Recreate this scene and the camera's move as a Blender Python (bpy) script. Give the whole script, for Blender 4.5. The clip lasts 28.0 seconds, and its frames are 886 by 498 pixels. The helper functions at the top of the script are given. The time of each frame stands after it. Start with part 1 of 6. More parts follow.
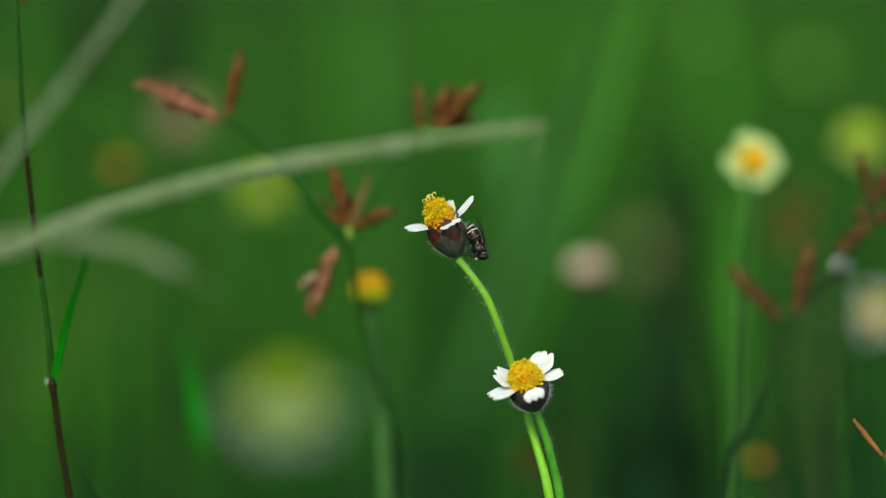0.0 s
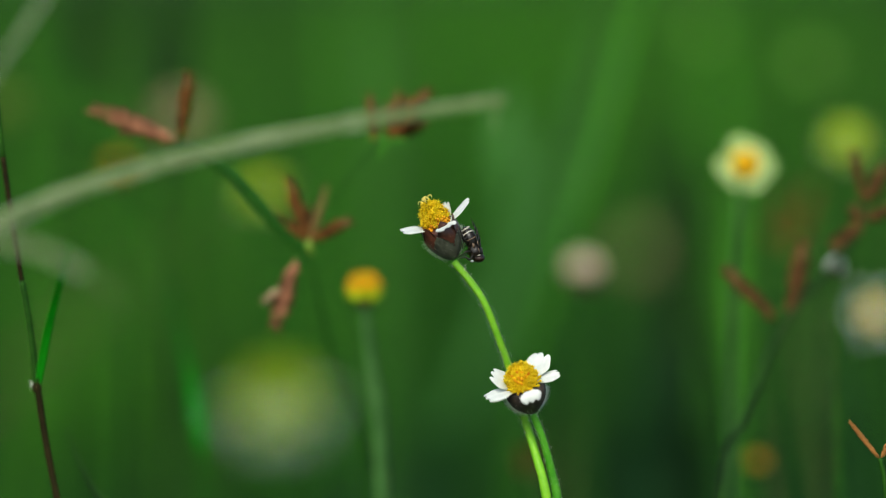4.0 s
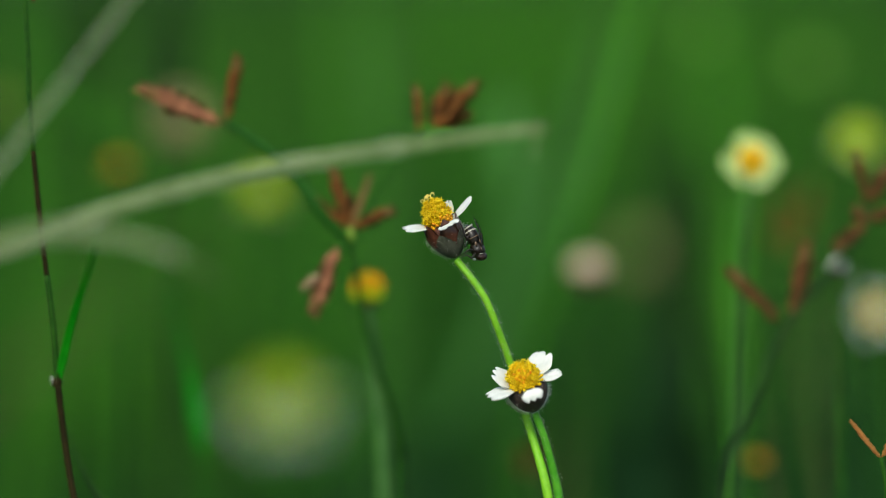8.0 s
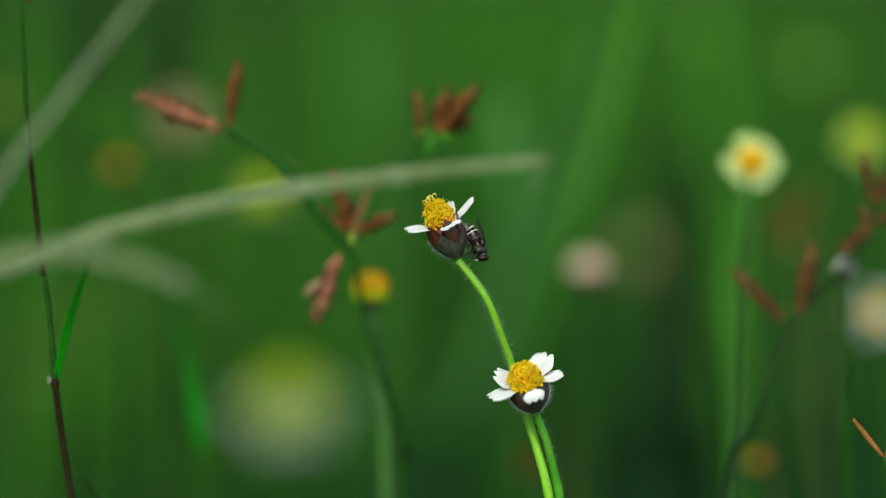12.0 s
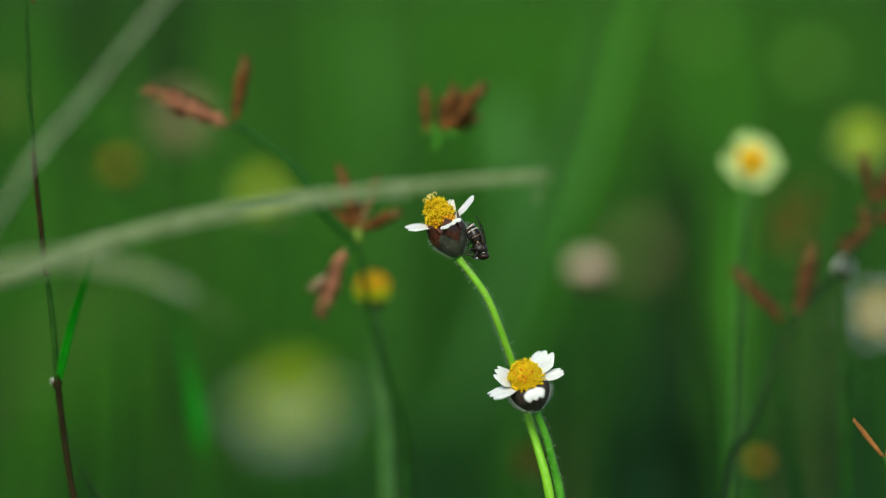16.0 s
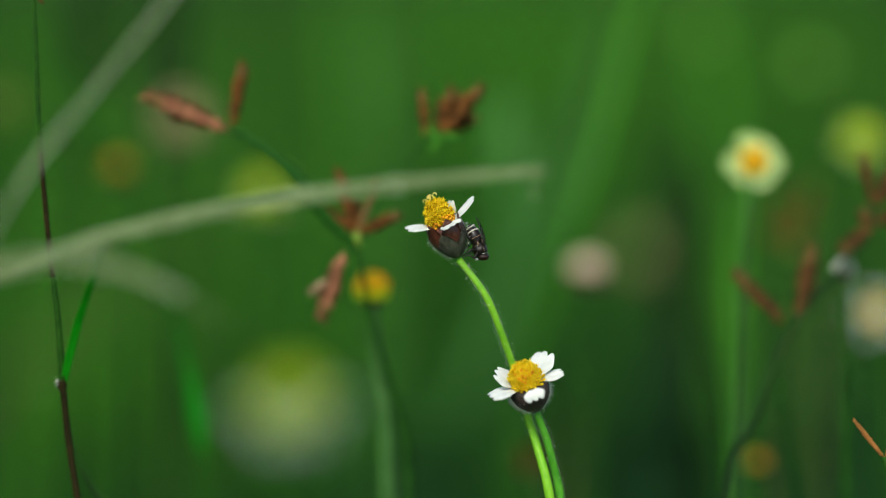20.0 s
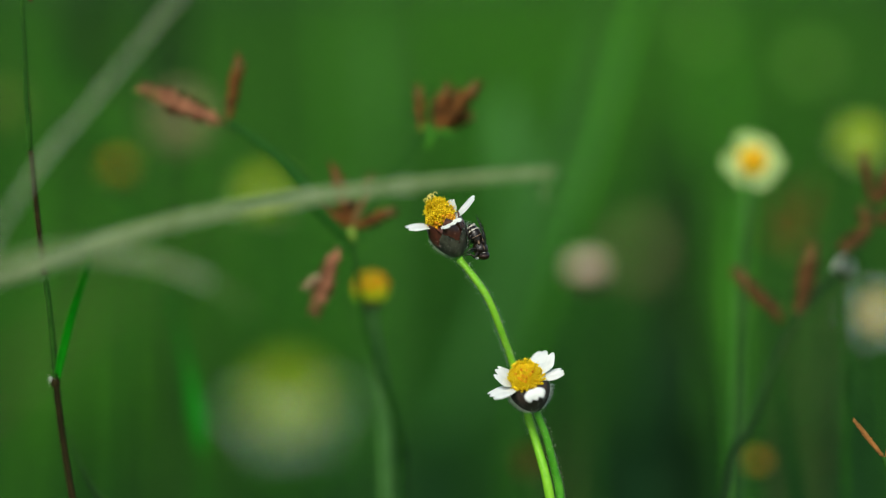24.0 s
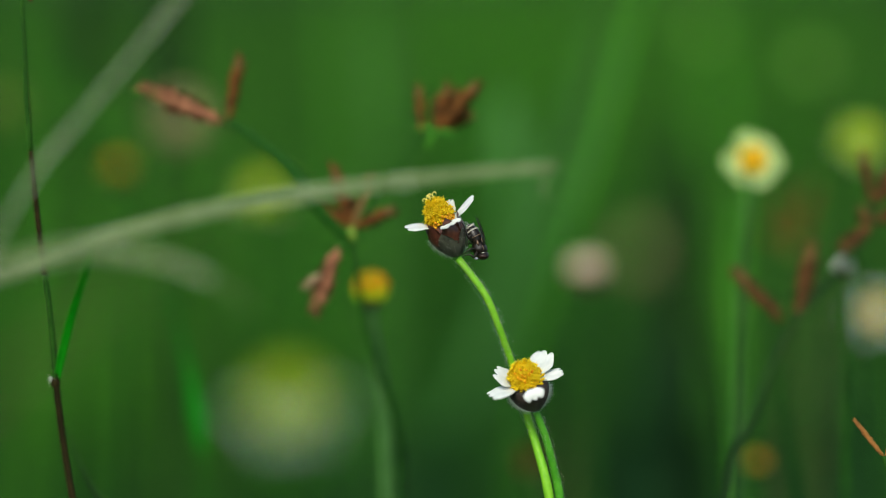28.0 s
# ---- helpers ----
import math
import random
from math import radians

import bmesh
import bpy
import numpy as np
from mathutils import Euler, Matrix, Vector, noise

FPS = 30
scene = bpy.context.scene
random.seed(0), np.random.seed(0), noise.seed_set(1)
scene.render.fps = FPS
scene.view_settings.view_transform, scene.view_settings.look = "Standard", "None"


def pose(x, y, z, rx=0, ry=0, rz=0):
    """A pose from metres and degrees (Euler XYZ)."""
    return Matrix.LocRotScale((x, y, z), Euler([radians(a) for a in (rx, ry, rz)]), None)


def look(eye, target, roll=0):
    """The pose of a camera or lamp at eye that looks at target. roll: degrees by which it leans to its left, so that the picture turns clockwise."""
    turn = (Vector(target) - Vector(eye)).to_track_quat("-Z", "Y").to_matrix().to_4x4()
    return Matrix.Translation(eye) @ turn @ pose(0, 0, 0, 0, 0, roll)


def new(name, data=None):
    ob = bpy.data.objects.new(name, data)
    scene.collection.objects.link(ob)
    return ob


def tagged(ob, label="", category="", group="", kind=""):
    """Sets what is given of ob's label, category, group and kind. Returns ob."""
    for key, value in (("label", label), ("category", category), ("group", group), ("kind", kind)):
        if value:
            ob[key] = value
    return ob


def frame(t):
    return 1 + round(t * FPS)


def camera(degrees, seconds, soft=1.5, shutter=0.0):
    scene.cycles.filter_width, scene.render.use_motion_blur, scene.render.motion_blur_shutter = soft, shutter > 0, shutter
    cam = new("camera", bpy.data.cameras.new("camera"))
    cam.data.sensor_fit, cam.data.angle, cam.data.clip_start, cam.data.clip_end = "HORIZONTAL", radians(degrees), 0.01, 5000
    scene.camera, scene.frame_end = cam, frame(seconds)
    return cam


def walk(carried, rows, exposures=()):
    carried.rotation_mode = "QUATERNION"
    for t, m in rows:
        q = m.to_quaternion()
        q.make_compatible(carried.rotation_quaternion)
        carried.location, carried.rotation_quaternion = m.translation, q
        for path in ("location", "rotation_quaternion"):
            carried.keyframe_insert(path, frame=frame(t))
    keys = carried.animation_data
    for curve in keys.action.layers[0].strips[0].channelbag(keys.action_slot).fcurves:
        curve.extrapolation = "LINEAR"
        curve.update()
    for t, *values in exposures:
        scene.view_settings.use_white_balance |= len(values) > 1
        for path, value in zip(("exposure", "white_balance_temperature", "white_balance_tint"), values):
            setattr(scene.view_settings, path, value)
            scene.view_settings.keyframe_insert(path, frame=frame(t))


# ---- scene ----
# A small meadow flower with a fly on it, filmed close up from a still camera.
EYE = (0.0, 0.0, 0.30)
AIM = (0.0, 0.44067, 0.23807)
FOCUS = 0.4422

cam = camera(20, 28.0, soft=0.7)
cam.data.dof.use_dof = True
cam.data.dof.focus_distance = FOCUS
cam.data.dof.aperture_fstop = 2.3
walk(cam, [(0.0, look(EYE, AIM)), (28.0, look(EYE, AIM))], exposures=((0.0, 0.82, 6300, 3), (28.0, 0.82, 6300, 3)))

# ---- light: a bright overcast sky ----
world = bpy.data.worlds.new("overcast_sky")
scene.world = world
world.use_nodes = True
wn, wl = world.node_tree.nodes, world.node_tree.links
sky = wn.new("ShaderNodeTexSky")
sky.sky_type = "NISHITA"
sky.sun_disc = False
sky.sun_elevation = radians(49)
sky.sun_rotation = radians(-166)
sky.air_density, sky.dust_density, sky.ozone_density = 1.0, 4.0, 1.0
wn["Background"].inputs["Strength"].default_value = 0.12
wl.new(sky.outputs["Color"], wn["Background"].inputs["Color"])
sun = new("sun", bpy.data.lights.new("sun", "SUN"))
sun.data.energy = 1.4
sun.data.angle = radians(25)
sun.data.color = (1.0, 0.96, 0.88)
sun.matrix_world = look((-0.6, -1.4, 2.3), (0, 0.5, 0))


# ---- materials ----
def material(name, a, b, scale=400.0, rough=0.5, bump=0.15, through_light=0.0, fine=4.0, island=0.0, metal=0.0, coat=0.0, spec=0.5, per_object=0.0):
    """Two base colours mixed by noise at two scales, fine relief, and light that passes through thin leaves."""
    m = bpy.data.materials.new(name)
    m.use_nodes = True
    n, l = m.node_tree.nodes, m.node_tree.links
    p = n["Principled BSDF"]
    geo = n.new("ShaderNodeNewGeometry")
    tex = n.new("ShaderNodeTexCoord")
    big, small = n.new("ShaderNodeTexNoise"), n.new("ShaderNodeTexNoise")
    big.inputs["Scale"].default_value, big.inputs["Detail"].default_value = scale, 3.0
    small.inputs["Scale"].default_value, small.inputs["Detail"].default_value = scale * fine, 2.0
    for t in (big, small):
        l.new(tex.outputs["Object"], t.inputs["Vector"])
    add = n.new("ShaderNodeMath")
    add.operation = "MULTIPLY_ADD"
    l.new(small.outputs["Fac"], add.inputs[0])
    add.inputs[1].default_value = 0.45
    l.new(big.outputs["Fac"], add.inputs[2])
    ramp = n.new("ShaderNodeMapRange")
    ramp.inputs["From Min"].default_value, ramp.inputs["From Max"].default_value = 0.48, 0.98
    l.new(add.outputs[0], ramp.inputs["Value"])
    mix = n.new("ShaderNodeMix")
    mix.data_type = "RGBA"
    mix.inputs["A"].default_value, mix.inputs["B"].default_value = (*a, 1), (*b, 1)
    last = ramp.outputs["Result"]
    for weight, node, socket in ((island, geo, "Random Per Island"), (per_object, n.new("ShaderNodeObjectInfo"), "Random")):
        if weight:
            blend = n.new("ShaderNodeMix")
            blend.inputs["Factor"].default_value = weight
            l.new(last, blend.inputs["A"])
            l.new(node.outputs[socket], blend.inputs["B"])
            last = blend.outputs["Result"]
    l.new(last, mix.inputs["Factor"])
    l.new(mix.outputs["Result"], p.inputs["Base Color"])
    p.inputs["Roughness"].default_value = rough
    p.inputs["Metallic"].default_value = metal
    p.inputs["Coat Weight"].default_value = coat
    p.inputs["Specular IOR Level"].default_value = spec
    if bump:
        bn = n.new("ShaderNodeBump")
        bn.inputs["Strength"].default_value, bn.inputs["Distance"].default_value = bump, 0.0002
        l.new(small.outputs["Fac"], bn.inputs["Height"])
        l.new(bn.outputs["Normal"], p.inputs["Normal"])
    if through_light:
        tr = n.new("ShaderNodeBsdfTranslucent")
        l.new(mix.outputs["Result"], tr.inputs["Color"])
        sh = n.new("ShaderNodeMixShader")
        sh.inputs[0].default_value = through_light
        l.new(p.outputs[0], sh.inputs[1])
        l.new(tr.outputs[0], sh.inputs[2])
        l.new(sh.outputs[0], n["Material Output"].inputs["Surface"])
    return m


def wing_material():
    m = bpy.data.materials.new("fly_wing")
    m.use_nodes = True
    n, l = m.node_tree.nodes, m.node_tree.links
    p = n["Principled BSDF"]
    p.inputs["Base Color"].default_value = (0.022, 0.016, 0.010, 1)
    p.inputs["Roughness"].default_value = 0.5
    p.inputs["Specular IOR Level"].default_value = 0.15
    clear = n.new("ShaderNodeBsdfTransparent")
    vein = n.new("ShaderNodeTexWave")
    vein.inputs["Scale"].default_value, vein.inputs["Distortion"].default_value = 900, 2.0
    rng = n.new("ShaderNodeMapRange")
    rng.inputs["To Min"].default_value, rng.inputs["To Max"].default_value = 0.62, 0.92
    tex = n.new("ShaderNodeTexCoord")
    l.new(tex.outputs["Object"], vein.inputs["Vector"])
    l.new(vein.outputs["Fac"], rng.inputs["Value"])
    sh = n.new("ShaderNodeMixShader")
    l.new(rng.outputs["Result"], sh.inputs[0])
    l.new(clear.outputs[0], sh.inputs[1])
    l.new(p.outputs[0], sh.inputs[2])
    l.new(sh.outputs[0], n["Material Output"].inputs["Surface"])
    return m


PETAL = material("petal_white", (0.74, 0.76, 0.72), (0.57, 0.61, 0.57), 260, 0.6, 0.3, 0.25)
LIME = material("floret_lime_yellow", (0.32, 0.53, 0.006), (0.54, 0.64, 0.012), 400, 0.6, 0.1, 0.2, island=0.5, spec=0.2)
PETAL_PALE = material("petal_cream_green", (0.32, 0.48, 0.14), (0.48, 0.62, 0.27), 300, 0.6, 0.15, 0.3, spec=0.2)
YELLOW = material("floret_yellow", (0.94, 0.68, 0.008), (0.97, 0.83, 0.03), 500, 0.5, 0.1, 0.55, island=0.6, spec=0.2)
AMBER = material("floret_amber", (0.50, 0.20, 0.008), (0.80, 0.42, 0.012), 500, 0.5, 0.1, 0.1, island=0.5, spec=0.2)
HEART = material("floret_deep_orange", (0.72, 0.23, 0.004), (0.96, 0.55, 0.008), 500, 0.5, 0.1, 0.15, island=0.6, spec=0.2)
ORANGE = material("floret_orange", (0.95, 0.58, 0.005), (0.98, 0.80, 0.02), 500, 0.5, 0.1, 0.2, island=0.6, spec=0.2)
GOLD = material("floret_golden_orange", (0.88, 0.33, 0.002), (0.96, 0.52, 0.005), 500, 0.5, 0.1, 0.25, island=0.6, spec=0.1)
STYLE = material("style_yellow", (0.85, 0.70, 0.12), (0.90, 0.80, 0.25), 500, 0.5, 0.05, 0.2)
BRACT = material("bract_grey_green", (0.045, 0.052, 0.034), (0.135, 0.145, 0.10), 420, 0.35, 0.2, 0.3)
MAROON = material("bract_maroon", (0.030, 0.010, 0.007), (0.125, 0.042, 0.022), 420, 0.3, 0.2, 0.1)
DARKCUP = material("cup_dark_brown", (0.012, 0.009, 0.008), (0.05, 0.035, 0.025), 350, 0.6, 0.3)
STEM = material("stem_green", (0.13, 0.40, 0.010), (0.235, 0.54, 0.022), 250, 0.5, 0.2, 0.25, spec=0.3)
STEM_DEEP = material("stem_deep_green", (0.05, 0.27, 0.008), (0.11, 0.40, 0.02), 250, 0.5, 0.2, 0.25, spec=0.3)
HAIR = material("white_hair", (0.75, 0.78, 0.70), (0.85, 0.85, 0.80), 500, 0.4, 0.0, 0.4)
SEDGE = material("sedge_green", (0.009, 0.042, 0.006), (0.024, 0.095, 0.009), 200, 0.7, 0.2, 0.15, spec=0.05)
RAY = material("sedge_ray_green", (0.008, 0.050, 0.004), (0.022, 0.105, 0.007), 200, 0.6, 0.2, 0.2, spec=0.1)
NODE = material("umbel_yellow_green", (0.11, 0.21, 0.012), (0.20, 0.30, 0.02), 300, 0.6, 0.2, 0.15)
STRAW = material("spikelet_straw", (0.16, 0.11, 0.05), (0.38, 0.29, 0.17), 500, 0.7, 0.3, 0.1, island=0.6, spec=0.2)
SPIKE = material("spikelet_russet", (0.018, 0.011, 0.003), (0.22, 0.086, 0.018), 500, 0.7, 0.3, 0.1, island=0.85, spec=0.1)
TIP = material("spikelet_tip_tan", (0.08, 0.055, 0.018), (0.24, 0.15, 0.055), 500, 0.7, 0.3, 0.15, island=0.7, spec=0.1)
SPIKE_DARK = material("spikelet_red_brown", (0.022, 0.013, 0.004), (0.155, 0.072, 0.022), 500, 0.7, 0.3, 0.1, island=0.8, spec=0.1)
SPIKE_PALE = material("spikelet_pinkish_tan", (0.075, 0.027, 0.012), (0.41, 0.19, 0.10), 500, 0.7, 0.3, 0.1, island=0.85, spec=0.1)
RUST = material("spikelet_orange_brown", (0.20, 0.075, 0.012), (0.42, 0.19, 0.05), 500, 0.6, 0.3, 0.1, island=0.5, spec=0.2)
CULM = material("culm_brown", (0.011, 0.010, 0.004), (0.028, 0.023, 0.008), 200, 0.8, 0.2, spec=0.02)
CULM_GREEN = material("culm_green", (0.010, 0.048, 0.004), (0.024, 0.088, 0.006), 200, 0.6, 0.2, 0.1, spec=0.08)
BUD_GREEN = material("bud_pale_green", (0.20, 0.48, 0.06), (0.32, 0.60, 0.11), 300, 0.7, 0.2, 0.2, spec=0.1)
DARK_CULM = material("culm_dark_green", (0.006, 0.022, 0.005), (0.016, 0.048, 0.008), 200, 0.6, 0.2, 0.1, spec=0.12)
LEAF = material("leaf_fresh_green", (0.042, 0.22, 0.007), (0.085, 0.31, 0.012), 120, 0.5, 0.2, 0.2, spec=0.2)
PALE = material("leaf_pale_hairy", (0.092, 0.155, 0.046), (0.25, 0.325, 0.155), 170, 0.8, 0.4, 0.25, spec=0.2)
PALE_OLIVE = material("leaf_pale_olive", (0.085, 0.15, 0.045), (0.22, 0.29, 0.12), 150, 0.8, 0.4, 0.25, spec=0.1)
BLACK = material("fly_black", (0.004, 0.003, 0.002), (0.016, 0.011, 0.007), 900, 0.32, 0.25, spec=0.35)
BAND = material("fly_pale_band", (0.20, 0.19, 0.15), (0.42, 0.40, 0.33), 900, 0.5, 0.1)
FLY_MARK = material("fly_brown_mark", (0.06, 0.035, 0.016), (0.14, 0.09, 0.05), 900, 0.5, 0.2)
EYE_RED = material("fly_eye", (0.008, 0.003, 0.002), (0.022, 0.008, 0.005), 2500, 0.4, 0.3, coat=0.1, spec=0.2)
WING = wing_material()
CREAM = material("withered_cream", (0.84, 0.64, 0.46), (0.92, 0.82, 0.68), 400, 0.8, 0.3, 0.3)
TAN = material("dry_tan", (0.28, 0.23, 0.10), (0.40, 0.33, 0.17), 200, 0.8, 0.3, 0.2)
MEADOW = material("meadow_green", (0.010, 0.055, 0.014), (0.073, 0.198, 0.020), 1.6, 0.6, 0.1, 0.35, island=0.55, spec=0.0)
COOL = material("grass_blue_green", (0.006, 0.030, 0.009), (0.040, 0.125, 0.034), 30, 0.6, 0.1, 0.35, island=0.8, spec=0.05)
TANGLE = material("grass_fresh", (0.014, 0.075, 0.008), (0.075, 0.24, 0.018), 30, 0.6, 0.1, 0.35, island=0.8, spec=0.05)
TUFT = material("tuft_green", (0.018, 0.082, 0.012), (0.048, 0.172, 0.016), 20, 0.6, 0.1, 0.35, island=0.5, spec=0.0)
# Darker copy of the meadow green, with the shade low down put in.
SHADY = material("shaded_grass_green", (0.006, 0.034, 0.008), (0.026, 0.10, 0.012), 10, 0.6, 0.1, 0.3, island=0.55, spec=0.0)
# Dark green with the low shade behind the flowers put into the colour.
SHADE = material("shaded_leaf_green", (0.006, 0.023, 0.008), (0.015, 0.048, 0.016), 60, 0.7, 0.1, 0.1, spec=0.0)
# Near-black green that carries the shade of the gaps behind the flowers.
DEEP_SHADE = material("deep_shade_green", (0.008, 0.020, 0.007), (0.018, 0.042, 0.013), 60, 0.7, 0.1, 0.1, spec=0.0)
GREY_GREEN = material("leaf_grey_green", (0.034, 0.105, 0.022), (0.064, 0.165, 0.038), 80, 0.7, 0.2, 0.2, spec=0.1)
DRY = material("seed_head_olive", (0.19, 0.20, 0.07), (0.30, 0.31, 0.12), 80, 0.7, 0.2, 0.2, spec=0.1)
HAZE = material("leaf_pale_blue_green", (0.05, 0.17, 0.035), (0.085, 0.25, 0.055), 80, 0.7, 0.2, 0.2, spec=0.1)
OLIVE = material("dry_olive", (0.12, 0.155, 0.04), (0.20, 0.23, 0.07), 80, 0.7, 0.2, 0.2, spec=0.1)
VIVID = material("leaf_vivid_green", (0.006, 0.20, 0.002), (0.014, 0.28, 0.003), 120, 0.5, 0.2, 0.3, spec=0.2)
# Soil colour holds the cool shade between the plants.
SOIL = material("shaded_soil", (0.003, 0.011, 0.005), (0.008, 0.024, 0.008), 4, 0.95, 0.5, fine=12, spec=0.0)


# ---- building helpers ----
HOME = {}


def root(name, base, label, category, group="", kind=""):
    """An empty at the foot of a thing; its parts are given in the place's own metres."""
    ob = new(name)
    ob.location = base
    ob.empty_display_size = 0.01
    HOME[ob] = Vector(base)
    return tagged(ob, label, category, group, kind)


def smooth(mesh):
    mesh.polygons.foreach_set("use_smooth", [True] * len(mesh.polygons))


def part(name, bm, mat, parent=None, label="", kind="", flat=False):
    """One mesh object out of bm, with its origin in its middle, under a thing or a part."""
    vs = [v.co for v in bm.verts]
    low = Vector([min(v[i] for v in vs) for i in range(3)])
    top = Vector([max(v[i] for v in vs) for i in range(3)])
    mid = (low + top) / 2
    bmesh.ops.translate(bm, verts=bm.verts, vec=-mid)
    me = bpy.data.meshes.new(name)
    bm.to_mesh(me)
    bm.free()
    me.materials.append(mat)
    if not flat:
        smooth(me)
    ob = new(name, me)
    HOME[ob] = mid
    if parent is not None:
        ob.parent = parent
        ob.location = mid - HOME[parent]
    else:
        ob.location = mid
    return tagged(ob, label, kind=kind)


def spline(points, steps=6):
    """A smooth line through the points."""
    p = [Vector(q) for q in points]
    p = [2 * p[0] - p[1]] + p + [2 * p[-1] - p[-2]]
    out = []
    for i in range(1, len(p) - 2):
        for k in range(steps):
            t = k / steps
            a, b, c, d = p[i - 1], p[i], p[i + 1], p[i + 2]
            out.append(0.5 * (2 * b + (c - a) * t + (2 * a - 5 * b + 4 * c - d) * t * t + (3 * b - a - 3 * c + d) * t ** 3))
    out.append(p[-2])
    return out


def across(way, hint):
    side = way.cross(hint)
    if side.length < 1e-6:
        side = way.orthogonal()
    return side.normalized()


def tube(bm, points, radii, seg=8, steps=6, wobble=0.0):
    """A round stem along the points; radii are blended evenly along it."""
    line = spline(points, steps)
    n = len(line)
    rings = []
    side = None
    for i, q in enumerate(line):
        way = (line[min(i + 1, n - 1)] - line[max(i - 1, 0)]).normalized()
        side = way.orthogonal().normalized() if side is None else (side - way * side.dot(way)).normalized()
        up = way.cross(side)
        f = i / (n - 1) * (len(radii) - 1)
        j = min(int(f), len(radii) - 2)
        r = radii[j] + (radii[j + 1] - radii[j]) * (f - j)
        r *= 1 + wobble * noise.noise(q * 900)
        rings.append([bm.verts.new(q + r * (math.cos(2 * math.pi * k / seg) * side + math.sin(2 * math.pi * k / seg) * up)) for k in range(seg)])
    for a, b in zip(rings, rings[1:]):
        for k in range(seg):
            bm.faces.new((a[k], a[(k + 1) % seg], b[(k + 1) % seg], b[k]))
    bm.faces.new(rings[0][::-1])
    bm.faces.new(rings[-1])
    return line


def leaf(bm, points, widths, facing, thick=0.00025, fold=0.25, steps=8, twist=0.0):
    """A grass leaf: a folded strip with a midrib and a little thickness; widths are full widths from foot to tip."""
    line = spline(points, steps)
    n = len(line)
    rows = []
    for i, q in enumerate(line):
        way = (line[min(i + 1, n - 1)] - line[max(i - 1, 0)]).normalized()
        side = across(way, Vector(facing))
        nor = side.cross(way).normalized()
        if twist:
            turn = Matrix.Rotation(twist * i / (n - 1), 3, way)
            side, nor = turn @ side, turn @ nor
        f = i / (n - 1) * (len(widths) - 1)
        j = min(int(f), len(widths) - 2)
        w = (widths[j] + (widths[j + 1] - widths[j]) * (f - j)) / 2
        w *= 1 + 0.05 * noise.noise(q * 150)
        ring = []
        for u in (-1, -0.5, 0, 0.5, 1):
            ring.append(bm.verts.new(q + side * (u * w) + nor * (abs(u) * fold * w)))
        for u in (0.5, 0, -0.5):
            ring.append(bm.verts.new(q + side * (u * w) + nor * (abs(u) * fold * w - thick * (1.8 if u == 0 else 1.0))))
        rows.append(ring)
    for a, b in zip(rows, rows[1:]):
        for k in range(8):
            bm.faces.new((a[k], a[(k + 1) % 8], b[(k + 1) % 8], b[k]))
    bm.faces.new(rows[0][::-1])
    bm.faces.new(rows[-1])
    return line


def spine(bm, a, b, r):
    """A fine three-sided hair from a to b."""
    a, b = Vector(a), Vector(b)
    way = (b - a).normalized()
    s = way.orthogonal().normalized()
    t = way.cross(s)
    vs = [bm.verts.new(a + r * (math.cos(2.1 * k) * s + math.sin(2.1 * k) * t)) for k in range(3)]
    tip = bm.verts.new(b)
    for k in range(3):
        bm.faces.new((vs[k], vs[(k + 1) % 3], tip))


def stem_hairs(line, radius, count, length, rng, lo=0.0, hi=1.0):
    bm = bmesh.new()
    for _ in range(count):
        f = rng.uniform(lo, hi) * (len(line) - 1)
        i = min(int(f), len(line) - 2)
        q = line[i].lerp(line[i + 1], f - i)
        way = (line[i + 1] - line[i]).normalized()
        s = way.orthogonal().normalized()
        out = Matrix.Rotation(rng.uniform(0, 2 * math.pi), 3, way) @ s
        long = length * rng.uniform(0.35, 1.25)
        bend = q + out * (radius + long * 0.6) + way * (long * rng.uniform(-0.2, 0.4))
        tip = bend + out * (long * rng.uniform(0.1, 0.5)) + way * (long * rng.uniform(-0.6, 0.6))
        spine(bm, q + out * radius * 0.85, bend.lerp(tip, 0.25), 0.000017)
        spine(bm, bend, tip, 0.000012)
    return bm


def basis(origin, axis, facing):
    """A pose whose z runs along axis and whose y turns towards facing."""
    z = Vector(axis).normalized()
    y = Vector(facing)
    y = (y - z * y.dot(z)).normalized()
    x = y.cross(z)
    m = Matrix((x, y, z)).transposed().to_4x4()
    m.translation = origin
    return m


